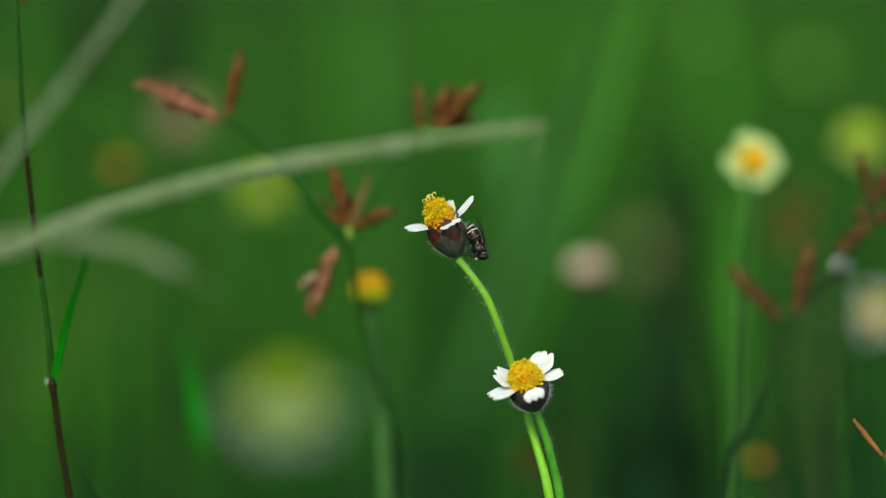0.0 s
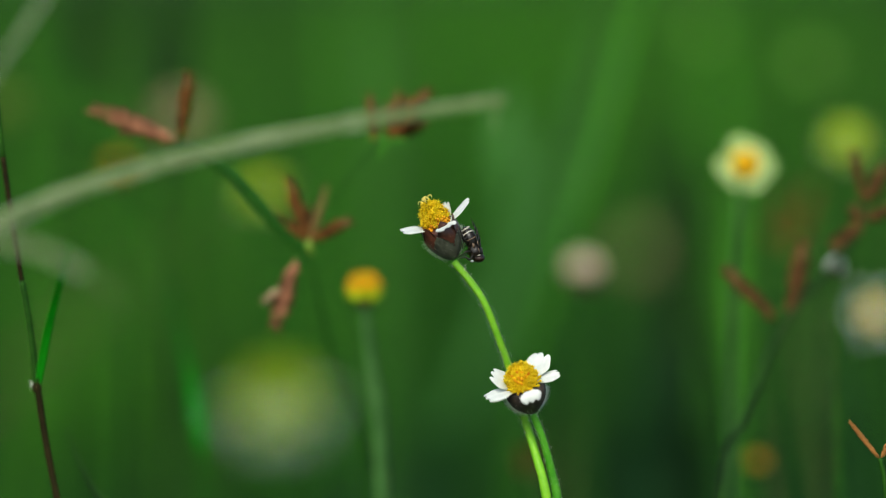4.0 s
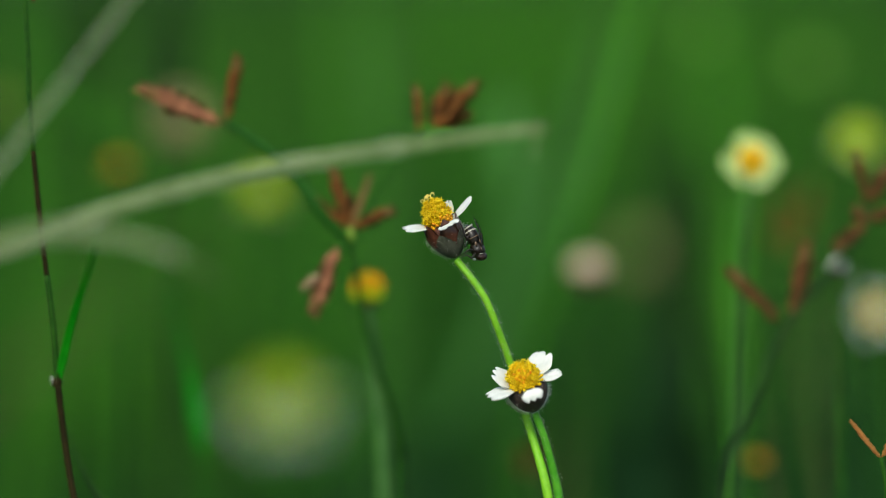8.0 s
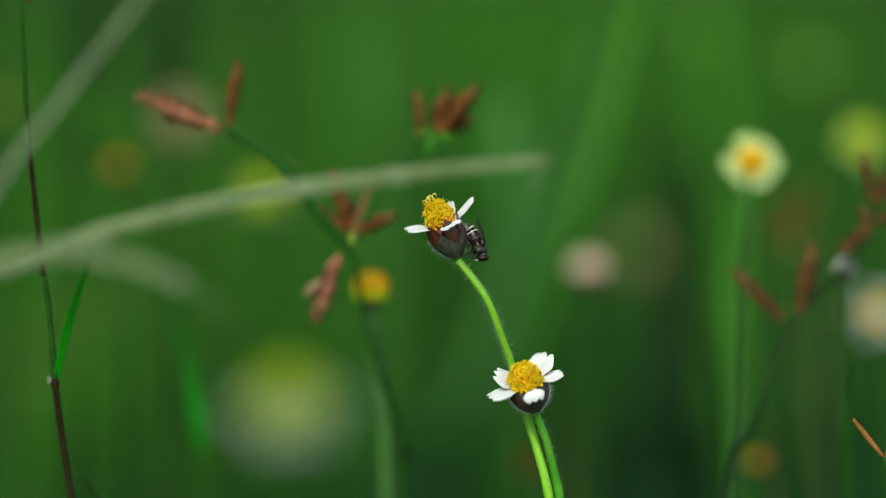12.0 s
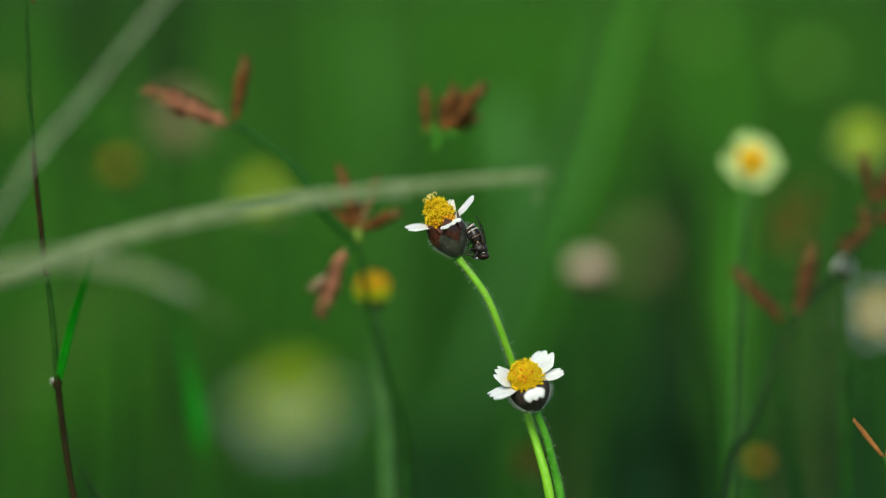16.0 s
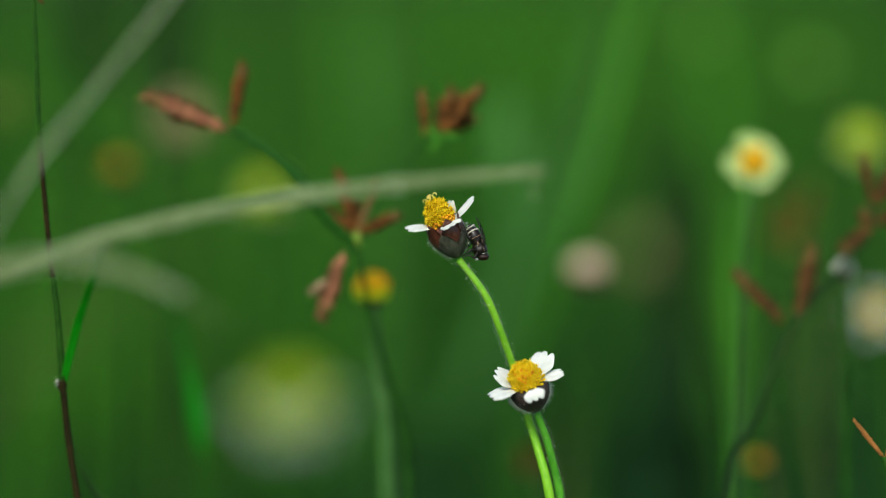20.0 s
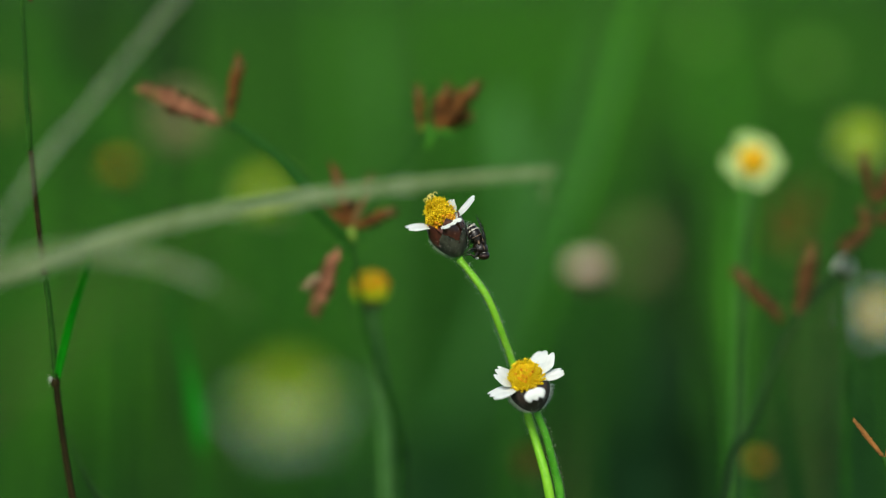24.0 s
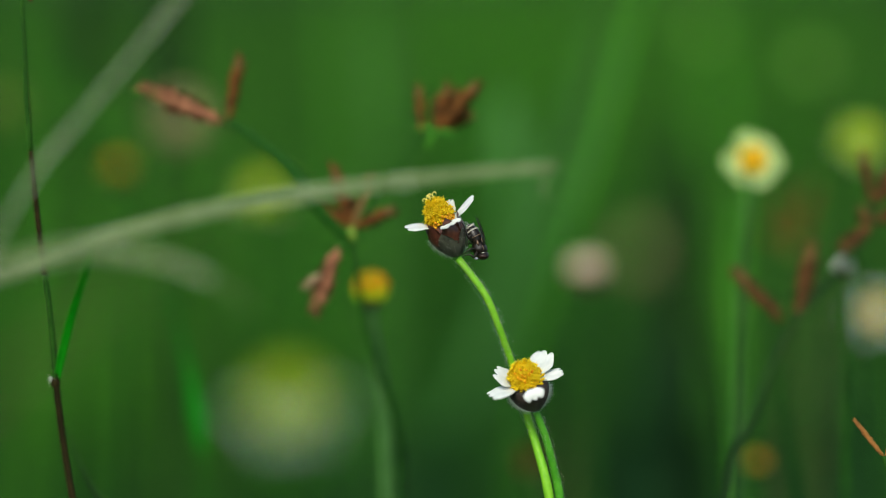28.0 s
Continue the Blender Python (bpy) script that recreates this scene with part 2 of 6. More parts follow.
# ---- flower heads ----
def petal_mesh(m, azimuth, lift, r0, z0, length, width, droop, seed, roll=0.0):
    """One white ray floret: a narrow foot, a broad blade with three teeth, shallow grooves and a curl."""
    bm = bmesh.new()
    rng = random.Random(seed)
    nu, nv = 13, 9
    grids = []
    cut = [rng.uniform(0.5, 1.6) for _ in range(2)]
    for side in (1, -1):
        grid = []
        for j in range(nv):
            v = j / (nv - 1)
            line = []
            for i in range(nu):
                u = -1 + 2 * i / (nu - 1)
                tooth = 1 - abs(math.cos(1.5 * math.pi * u))
                reach = 1 - 0.16 * tooth * cut[int(u > 0)] - 0.13 * abs(u) ** 3
                w = width / 2 * (0.28 + 0.72 * math.sin(min(1.0, v * 1.35) * math.pi / 2)) * (1 - 0.12 * max(0, v - 0.7) / 0.3)
                a = lift + droop * v
                rr = length * v * reach
                x = u * w
                out = r0 + rr * math.cos(a)
                up = z0 + rr * math.sin(a) - 0.00007 * math.cos(3 * math.pi * u) * v + 0.18 * abs(u) ** 2 * w * (0.6 - v)
                up += side * 0.00006 + roll * x
                ca, sa = math.cos(azimuth), math.sin(azimuth)
                line.append(bm.verts.new(m @ Vector((out * ca - x * sa, out * sa + x * ca, up))))
            grid.append(line)
        grids.append(grid)
    for g, grid in enumerate(grids):
        for j in range(nv - 1):
            for i in range(nu - 1):
                q = (grid[j][i], grid[j][i + 1], grid[j + 1][i + 1], grid[j + 1][i])
                bm.faces.new(q if g == 0 else q[::-1])
    a, b = grids
    rim = [(0, i) for i in range(nu)] + [(j, nu - 1) for j in range(1, nv)] + [(nv - 1, i) for i in range(nu - 2, -1, -1)] + [(j, 0) for j in range(nv - 2, 0, -1)]
    for (j, i), (k, h) in zip(rim, rim[1:] + rim[:1]):
        bm.faces.new((a[k][h], a[j][i], b[j][i], b[k][h]))
    return bm


def cup_radius(f, r):
    """The bell of the green cup: f runs from the stem (0) to the rim (1)."""
    return r * (0.16 + 0.86 * math.sin(min(1.0, f * 1.25) * math.pi / 2) ** 0.75 - 0.05 * max(0, f - 0.8) / 0.2)


def cup_mesh(m, r, h):
    bm = bmesh.new()
    rings = []
    for j in range(10):
        f = j / 9
        k2 = 0.94 if j < 9 else 0.7
        rings.append([bm.verts.new(m @ Vector((cup_radius(f, r) * k2 * math.cos(k * math.pi / 10), cup_radius(f, r) * k2 * math.sin(k * math.pi / 10), f * h))) for k in range(20)])
    for a, b in zip(rings, rings[1:]):
        for k in range(20):
            bm.faces.new((a[k], a[(k + 1) % 20], b[(k + 1) % 20], b[k]))
    bm.faces.new(rings[0][::-1])
    bm.faces.new(rings[-1])
    return bm


def bract_mesh(m, azimuth, r, h, half, f0, f1, proud, flare):
    """One pointed bract that hugs the cup."""
    bm = bmesh.new()
    sides = []
    for lift in (proud, proud - 0.00012):
        grid = []
        for j in range(8):
            v = j / 7
            f = f0 + (f1 - f0) * v
            line = []
            for i in range(7):
                u = -1 + i / 3
                w = half * (0.55 + 0.45 * math.sin(min(1, v * 2) * math.pi / 2)) * (1 - max(0, v - 0.45) / 0.55) ** 0.65
                rr = cup_radius(min(f, 1.0), r) + lift * (1 - 0.4 * u * u) + flare * max(0, v - 0.6) ** 2
                a = azimuth + u * w / max(cup_radius(min(f, 1.0), r), r * 0.4)
                line.append(bm.verts.new(m @ Vector((rr * math.cos(a), rr * math.sin(a), f * h))))
            grid.append(line)
        sides.append(grid)
    for g, grid in enumerate(sides):
        for j in range(7):
            for i in range(6):
                q = (grid[j][i], grid[j][i + 1], grid[j + 1][i + 1], grid[j + 1][i])
                bm.faces.new(q if g == 0 else q[::-1])
    a, b = sides
    for j in range(7):
        bm.faces.new((a[j + 1][0], a[j][0], b[j][0], b[j + 1][0]))
        bm.faces.new((a[j][6], a[j + 1][6], b[j + 1][6], b[j][6]))
    return bm


def floret(bm, foot, way, length, r, lobes, rng):
    """One tube floret with a flared five-toothed mouth."""
    way = way.normalized()
    s = Matrix.Rotation(rng.uniform(0, 6.3), 3, way) @ way.orthogonal().normalized()
    t = way.cross(s)
    rings = []
    for f, k in ((0, 0.6), (0.55, 0.75), (0.85, 1.05)):
        rings.append([bm.verts.new(foot + way * (length * f) + r * k * (math.cos(2 * math.pi * i / 5) * s + math.sin(2 * math.pi * i / 5) * t)) for i in range(5)])
    for a, b in zip(rings, rings[1:]):
        for i in range(5):
            bm.faces.new((a[i], a[(i + 1) % 5], b[(i + 1) % 5], b[i]))
    if lobes:
        for i in range(5):
            ang = 2 * math.pi * (i + 0.5) / 5
            out = math.cos(ang) * s + math.sin(ang) * t
            tip = bm.verts.new(foot + way * (length * 1.04) + out * r * 2.3)
            bm.faces.new((rings[2][i], rings[2][(i + 1) % 5], tip))
        mid = bm.verts.new(foot + way * length * 0.7)
        if rng.random() < 0.55:
            spine(bm, foot + way * length * 0.6, foot + way * length * rng.uniform(1.2, 1.45) + s * r * 0.4, r * 0.42)
    else:
        mid = bm.verts.new(foot + way * length * 1.1)
    for i in range(5):
        bm.faces.new((rings[2][i], rings[2][(i + 1) % 5], mid))


def dome_point(f, r, h):
    """A tall rounded dome: f from the rim (0) to the crown (1)."""
    a = f * math.pi / 2
    return r * (math.cos(a) ** 0.72), h * math.sin(a)


def flower_head(thing, name, origin, axis, facing, cup=(0.0033, 0.006), dome=(0.0022, 0.0045), petals=(), count=120,
                styles=0, cup_mat=None, bracts=(5, 6), tubes=None, low=None, hairs=160, seed=1, tube_size=0.00027, label="", petal_mat=None, hair_width=0.00002, heart=None, disc=None, bract_top=1.16, heart_cos=0.86):
    """A head in its parts: the cup with its bracts and hairs, the dome of tube florets, the white petals."""
    rng = random.Random(seed)
    m = basis(origin, axis, facing)
    r, h = cup
    head = part(name, cup_mesh(m, r, h), cup_mat or MAROON, thing, label)
    outer, inner = bracts
    for k in range(inner):
        part("bract", bract_mesh(m, (k + 0.5) * 2 * math.pi / max(inner, 1) + 0.2, r, h, r * 0.62, 0.25, bract_top, 0.0001, 0.0006), cup_mat or MAROON, head)
    for k in range(outer):
        part("bract", bract_mesh(m, k * 2 * math.pi / max(outer, 1) + rng.uniform(-0.1, 0.1), r, h, r * 0.68, 0.02, rng.uniform(0.72, 0.86), 0.00016, 0.0001), cup_mat or BRACT, head)
    if hairs:
        bm = bmesh.new()
        for _ in range(hairs):
            f, a = rng.uniform(0.02, 0.75), rng.uniform(0, 6.283)
            if math.sin(a) > 0.3 and rng.random() < 0.93:
                continue
            q = Vector((math.cos(a), math.sin(a), 0))
            foot = q * (cup_radius(f, r) + 0.0002) + Vector((0, 0, f * h))
            tip = foot + q * rng.uniform(0.0004, 0.0011) + Vector((0, 0, rng.uniform(-0.0005, 0.0003))) + Vector((-q.y, q.x, 0)) * rng.uniform(-0.0003, 0.0003)
            spine(bm, m @ foot, m @ tip, hair_width)
        part("hair_fringe", bm, HAIR, head, "fine white hairs", "stuff")
    dr, dh = dome
    core = bmesh.new()
    rings = []
    for j in range(9):
        rr, z = dome_point(j / 9, dr * 0.98, dh * 0.98)
        rings.append([core.verts.new(m @ Vector((rr * math.cos(k * math.pi / 8), rr * math.sin(k * math.pi / 8), h * 0.95 + z))) for k in range(16)])
    for a, b in zip(rings, rings[1:]):
        for k in range(16):
            core.faces.new((a[k], a[(k + 1) % 16], b[(k + 1) % 16], b[k]))
    core.faces.new(rings[-1])
    part("disc", core, disc or low or AMBER, head, "amber base of the flower's disc")
    upper, lower, inner_part = bmesh.new(), bmesh.new(), bmesh.new()
    golden = math.pi * (3 - math.sqrt(5))
    centre = (m.to_3x3().inverted() @ Vector((-0.14834, -0.97931, 0.13763)).normalized() + Vector((0, 0, 0.8))).normalized()
    for i in range(count):
        f = math.asin(i / count) / (math.pi / 2)
        rr, z = dome_point(f, dr, dh)
        a = i * golden
        q = Vector((rr * math.cos(a), rr * math.sin(a), h * 0.95 + z))
        out = Vector((math.cos(a) * math.cos(f * 1.57), math.sin(a) * math.cos(f * 1.57), 0.35 + 1.1 * math.sin(f * 1.57)))
        foot, tip = m @ (q - out.normalized() * 0.0004), m @ (q + out)
        early = f < 0.12 + 0.12 * rng.random()
        late = heart is not None and out.normalized().dot(centre) > heart_cos + 0.12 * rng.random() and rng.random() < 0.6
        floret(lower if early else inner_part if late else upper, foot, tip - foot, rng.uniform(0.0008, 0.0016) * min(1.0, tube_size / 0.00027), tube_size * rng.uniform(0.85, 1.1), not early and not late, rng)
    if lower.verts:
        part("floret_rim", lower, low or AMBER, head, "amber buds at the foot of the disc", "stuff")
    part("floret_mass", upper, tubes or YELLOW, head, "yellow five-toothed tube florets", "stuff")
    if heart is not None:
        part("floret_heart", inner_part, heart, head, "deep orange unopened florets", "stuff")
    else:
        inner_part.free()
    for i in range(styles):
        a = i * 2.4 + 0.3
        rr, z = dome_point(0.80 + 0.17 * ((i * 0.618) % 1), dr, dh)
        q = Vector((rr * math.cos(a), rr * math.sin(a), h * 0.95 + z + 0.0008))
        o = Vector((math.cos(a), math.sin(a), 0))
        u = Vector((0, 0, 1))
        k = 0.00036 * rng.uniform(0.85, 1.2)
        for sgn in (1, -1):
            c = o * sgn
            bm = bmesh.new()
            tube(bm, [m @ p for p in (q, q + u * k * 1.2, q + u * k * 2.2 + c * k * 0.5, q + u * k * 2.5 + c * k * 1.4, q + u * k * 1.9 + c * k * 2.1, q + u * k * 1.2 + c * k * 1.8)],
                 (0.00008, 0.00007, 0.00006), 5, 3)
            part("style", bm, STYLE, head)
    for k, (az, lift, length, width, droop, *roll) in enumerate(petals):
        part("petal", petal_mesh(m, radians(az), radians(lift), dr * 0.95 if lift > -20 else r * 0.93, h * (0.97 if lift > -20 else 1.02), length, width, radians(droop), seed * 10 + k, *roll), petal_mat or PETAL, head)
    return head


# ---- ground and meadow ----
def ground():
    bm = bmesh.new()
    n = 60
    grid = []
    for j in range(n + 1):
        y = -6 + 12 * (j / n) if 0 < j < n else (-900 if j == 0 else 900)
        row = []
        for i in range(n + 1):
            x = -6 + 12 * (i / n) if 0 < i < n else (-900 if i == 0 else 900)
            near = abs(x) < 6 and abs(y) < 6
            z = 0.012 * noise.noise(Vector((x * 1.3, y * 1.3, 0))) - 0.012 if near else -0.012
            row.append(bm.verts.new((x, y, z)))
        grid.append(row)
    for j in range(n):
        for i in range(n):
            bm.faces.new((grid[j][i], grid[j][i + 1], grid[j + 1][i + 1], grid[j + 1][i]))
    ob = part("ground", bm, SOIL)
    return tagged(ob, "soil under the meadow grass, dark with the shade in its colour", "ground", kind="structure")


def strips(seeds, mat, name, segments=4):
    """Many grass blades in one mesh: each row holds x, y, height, lean x, lean y, width, turn."""
    verts, faces = [], []
    for x, y, tall, lx, ly, w, turn in seeds:
        cx, cy = math.cos(turn) * w / 2, math.sin(turn) * w / 2
        b = len(verts)
        for k in range(segments):
            f = k / segments
            px, py, pz = x + lx * f * f, y + ly * f * f, tall * (f - 0.22 * f * f) - 0.02
            t = 1 - 0.75 * f * f
            verts += [(px - cx * t, py - cy * t, pz), (px + 0.25 * cy * t, py - 0.25 * cx * t, pz), (px + cx * t, py + cy * t, pz)]
        verts.append((x + lx, y + ly, tall * 0.78 - 0.02))
        for k in range(segments - 1):
            a = b + 3 * k
            faces += [(a, a + 1, a + 4, a + 3), (a + 1, a + 2, a + 5, a + 4)]
        a = b + 3 * (segments - 1)
        faces += [(a, a + 1, b + 3 * segments), (a + 1, a + 2, b + 3 * segments)]
    me = bpy.data.meshes.new(name)
    me.from_pydata(verts, [], faces)
    me.materials.append(mat)
    smooth(me)
    return me


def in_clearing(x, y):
    """An almost bare patch behind the flowers, opened so the shade-dark soil shows."""
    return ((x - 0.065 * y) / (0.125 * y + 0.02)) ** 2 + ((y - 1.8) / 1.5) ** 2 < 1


def meadow():
    rng = random.Random(5)
    seeds = []
    for k in range(76000):
        if k < 18000:
            x, y = rng.uniform(-1.3, 1.3), rng.uniform(1.2, 4.5)
        else:
            x, y = rng.uniform(-3.5, 3.5), rng.uniform(-2.5, 11.5)
        if (abs(x) < 0.32 + 0.1 * max(y, 0) and -0.35 < y < 1.25) or (in_clearing(x, y) and rng.random() < 0.88):
            continue
        patch = noise.noise(Vector((x * 2.2, y * 1.1, 3.0)))
        if patch < -0.28 and rng.random() < 0.8:
            continue
        tall = rng.uniform(0.10, 0.24) * (1 + 0.5 * patch)
        blade = (x, y, tall, rng.gauss(0, 0.05), rng.gauss(0, 0.05), rng.uniform(0.003, 0.008), rng.uniform(-1.2, 1.2))
        ragged = noise.noise(Vector((x * 1.7, y * 1.7, 9.0)))
        if k < 18000:
            keep = (x / 1.35) ** 4 + ((y - 2.85) / 1.75) ** 4 + 0.5 * ragged < 0.9
        else:
            keep = (x / 3.5) ** 4 + ((y - 4.5) / 7.2) ** 6 + 0.5 * ragged < 0.9
        if keep:
            seeds.append(blade)
    ob = new("meadow_grass", strips(seeds, MEADOW, "meadow_grass", 3))
    tagged(ob, "dense green meadow grass, thick and uneven", "grass", kind="stuff")
    seeds = []
    for _ in range(5000):
        y = rng.uniform(0.1, 1.6)
        x = rng.uniform(-0.5, 0.5)
        if in_clearing(x, y):
            continue
        seeds.append((x, y, rng.uniform(0.02, 0.075), rng.gauss(0, 0.02), rng.gauss(0, 0.02), rng.uniform(0.002, 0.004), rng.uniform(-1.5, 1.5)))
    # The short grass takes the shaded green, darker than the meadow's.
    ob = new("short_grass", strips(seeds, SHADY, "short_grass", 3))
    tagged(ob, "short green grass under the flowers", "grass", kind="stuff")


def tangle():
    """Arching blades at all angles behind the flowers, far out of focus."""
    rng = random.Random(17)
    for count, near, far, low, top, mat, name, label in (
            (46, 0.54, 0.84, 0.15, 0.33, COOL, "tall_grass", "tangle of arching blue-green grass blades"),
            (26, 0.54, 0.80, 0.16, 0.34, TANGLE, "tall_grass", "tangle of arching fresh green grass blades"),
            (16, 0.54, 0.72, 0.18, 0.32, OLIVE, "dry_grass", "dry olive grass blades among the green")):
        seeds = []
        for _ in range(count):
            y = rng.uniform(near, far)
            x = rng.uniform(-1, 1) * (0.22 * y + 0.06)
            if 0.035 < x / y < 0.13:
                continue
            seeds.append((x, y, rng.uniform(low, top), rng.gauss(0, 0.09), rng.gauss(0, 0.05), rng.uniform(0.0016, 0.0042), rng.uniform(-0.8, 0.8)))
        tagged(new(name, strips(seeds, mat, name, 8)), label, "grass", kind="stuff")


ground()
meadow()
tangle()


# ---- the flowering plant with two heads ----
def main_daisy():
    rng = random.Random(11)
    thing = root("coat_button_plant", (0.02362, 0.40721, 0), "slender wild daisy with two white and yellow flower heads", "wildflower")
    bm = bmesh.new()
    line = tube(bm, [(0.02298, 0.40453, 0), (0.02253, 0.42422, 0.13378), (0.02003, 0.43094, 0.1832), (0.01852, 0.43235, 0.19611), (0.0167, 0.43535, 0.20307), (0.01499, 0.43893, 0.20844), (0.01244, 0.43894, 0.21713), (0.01029, 0.438, 0.2234), (0.00789, 0.43824, 0.22944), (0.00509, 0.43932, 0.23351), (0.0027, 0.44042, 0.23628)],
                (0.0011, 0.0010, 0.00085, 0.0007, 0.00064, 0.00062, 0.00064), 10, 8, 0.06)
    stem = part("stem", bm, STEM, thing, "bright green hairy stem")
    part("hair_fringe", stem_hairs(line, 0.00064, 520, 0.0009, rng, 0.45, 1.0), HAIR, stem, "fine white hairs", "stuff")
    bm = bmesh.new()
    line = tube(bm, [(0.02412, 0.40721, 0), (0.02382, 0.42592, 0.13311), (0.02162, 0.43288, 0.18267), (0.02062, 0.43455, 0.19456), (0.0196, 0.43482, 0.19961), (0.01816, 0.43471, 0.20525), (0.01645, 0.4349, 0.20979)],
                (0.0011, 0.0010, 0.00085, 0.0007, 0.00064), 10, 8, 0.06)
    stem = part("stem", bm, STEM_DEEP, thing, "bright green hairy stem")
    part("hair_fringe", stem_hairs(line, 0.00064, 380, 0.0008, rng, 0.3, 1.0), HAIR, stem, "fine white hairs", "stuff")
    flower_head(thing, "flower_head", (0.00275, 0.4405, 0.23688), (-0.42799, -0.035, 0.9031), (0, -0.99027, 0.13917),
                cup=(0.0033, 0.0066), dome=(0.0020, 0.0042), count=120, styles=5, seed=3, hairs=1700, hair_width=0.000010, disc=YELLOW, tube_size=0.00032,
                petals=((6, 42, 0.0052, 0.0054, -14, -0.14), (174, 15, 0.0056, 0.0034, 8, 0.22), (108, 4, 0.0034, 0.0042, -6), (-142, 52, 0.0036, 0.0032, 8)),
                label="domed yellow head with white petals and a dark cup")
    flower_head(thing, "flower_head", (0.0163, 0.43497, 0.21023), (-0.28039, -0.25419, 0.92562), (0, -0.90851, 0.41786),
                cup=(0.0034, 0.0055), dome=(0.00245, 0.0037), count=150, seed=4, tubes=YELLOW, low=YELLOW, heart=HEART, cup_mat=DARKCUP, bract_top=0.99, hairs=3800, hair_width=0.000013, tube_size=0.00027, disc=ORANGE,
                petals=((-28, 60, 0.0047, 0.0054, -8), (10, 19, 0.0052, 0.0050, -8), (-140, 25, 0.0055, 0.0058, 4), (178, -4, 0.0044, 0.0036, 6, 0.1), (91, -30, 0.0021, 0.0040, -22)),
                label="open head with orange-yellow centre and five white petals")
    return thing


DAISY = main_daisy()


# ---- the fly ----
def blob(bm, path, radii, squash, facing, seg=14, steps=5):
    """A rounded body along a path, wider than deep."""
    line = spline(path, steps)
    n = len(line)
    rings = []
    for i, q in enumerate(line):
        way = (line[min(i + 1, n - 1)] - line[max(i - 1, 0)]).normalized()
        side = across(way, Vector(facing))
        nor = side.cross(way).normalized()
        f = i / (n - 1) * (len(radii) - 1)
        j = min(int(f), len(radii) - 2)
        k = f - j
        k = k * k * (3 - 2 * k)
        r = radii[j] + (radii[j + 1] - radii[j]) * k
        rings.append([bm.verts.new(q + r * (math.cos(2 * math.pi * a / seg) * side + squash * math.sin(2 * math.pi * a / seg) * nor)) for a in range(seg)])
    for a, b in zip(rings, rings[1:]):
        for k in range(seg):
            bm.faces.new((a[k], a[(k + 1) % seg], b[(k + 1) % seg], b[k]))
    bm.faces.new(rings[0][::-1])
    bm.faces.new(rings[-1])


def ball(bm, at, r, stretch=(1, 1, 1), seg=14):
    made = bmesh.ops.create_uvsphere(bm, u_segments=seg, v_segments=10, radius=r)["verts"]
    for v in made:
        v.co = Vector((v.co.x * stretch[0], v.co.y * stretch[1], v.co.z * stretch[2])) + Vector(at)


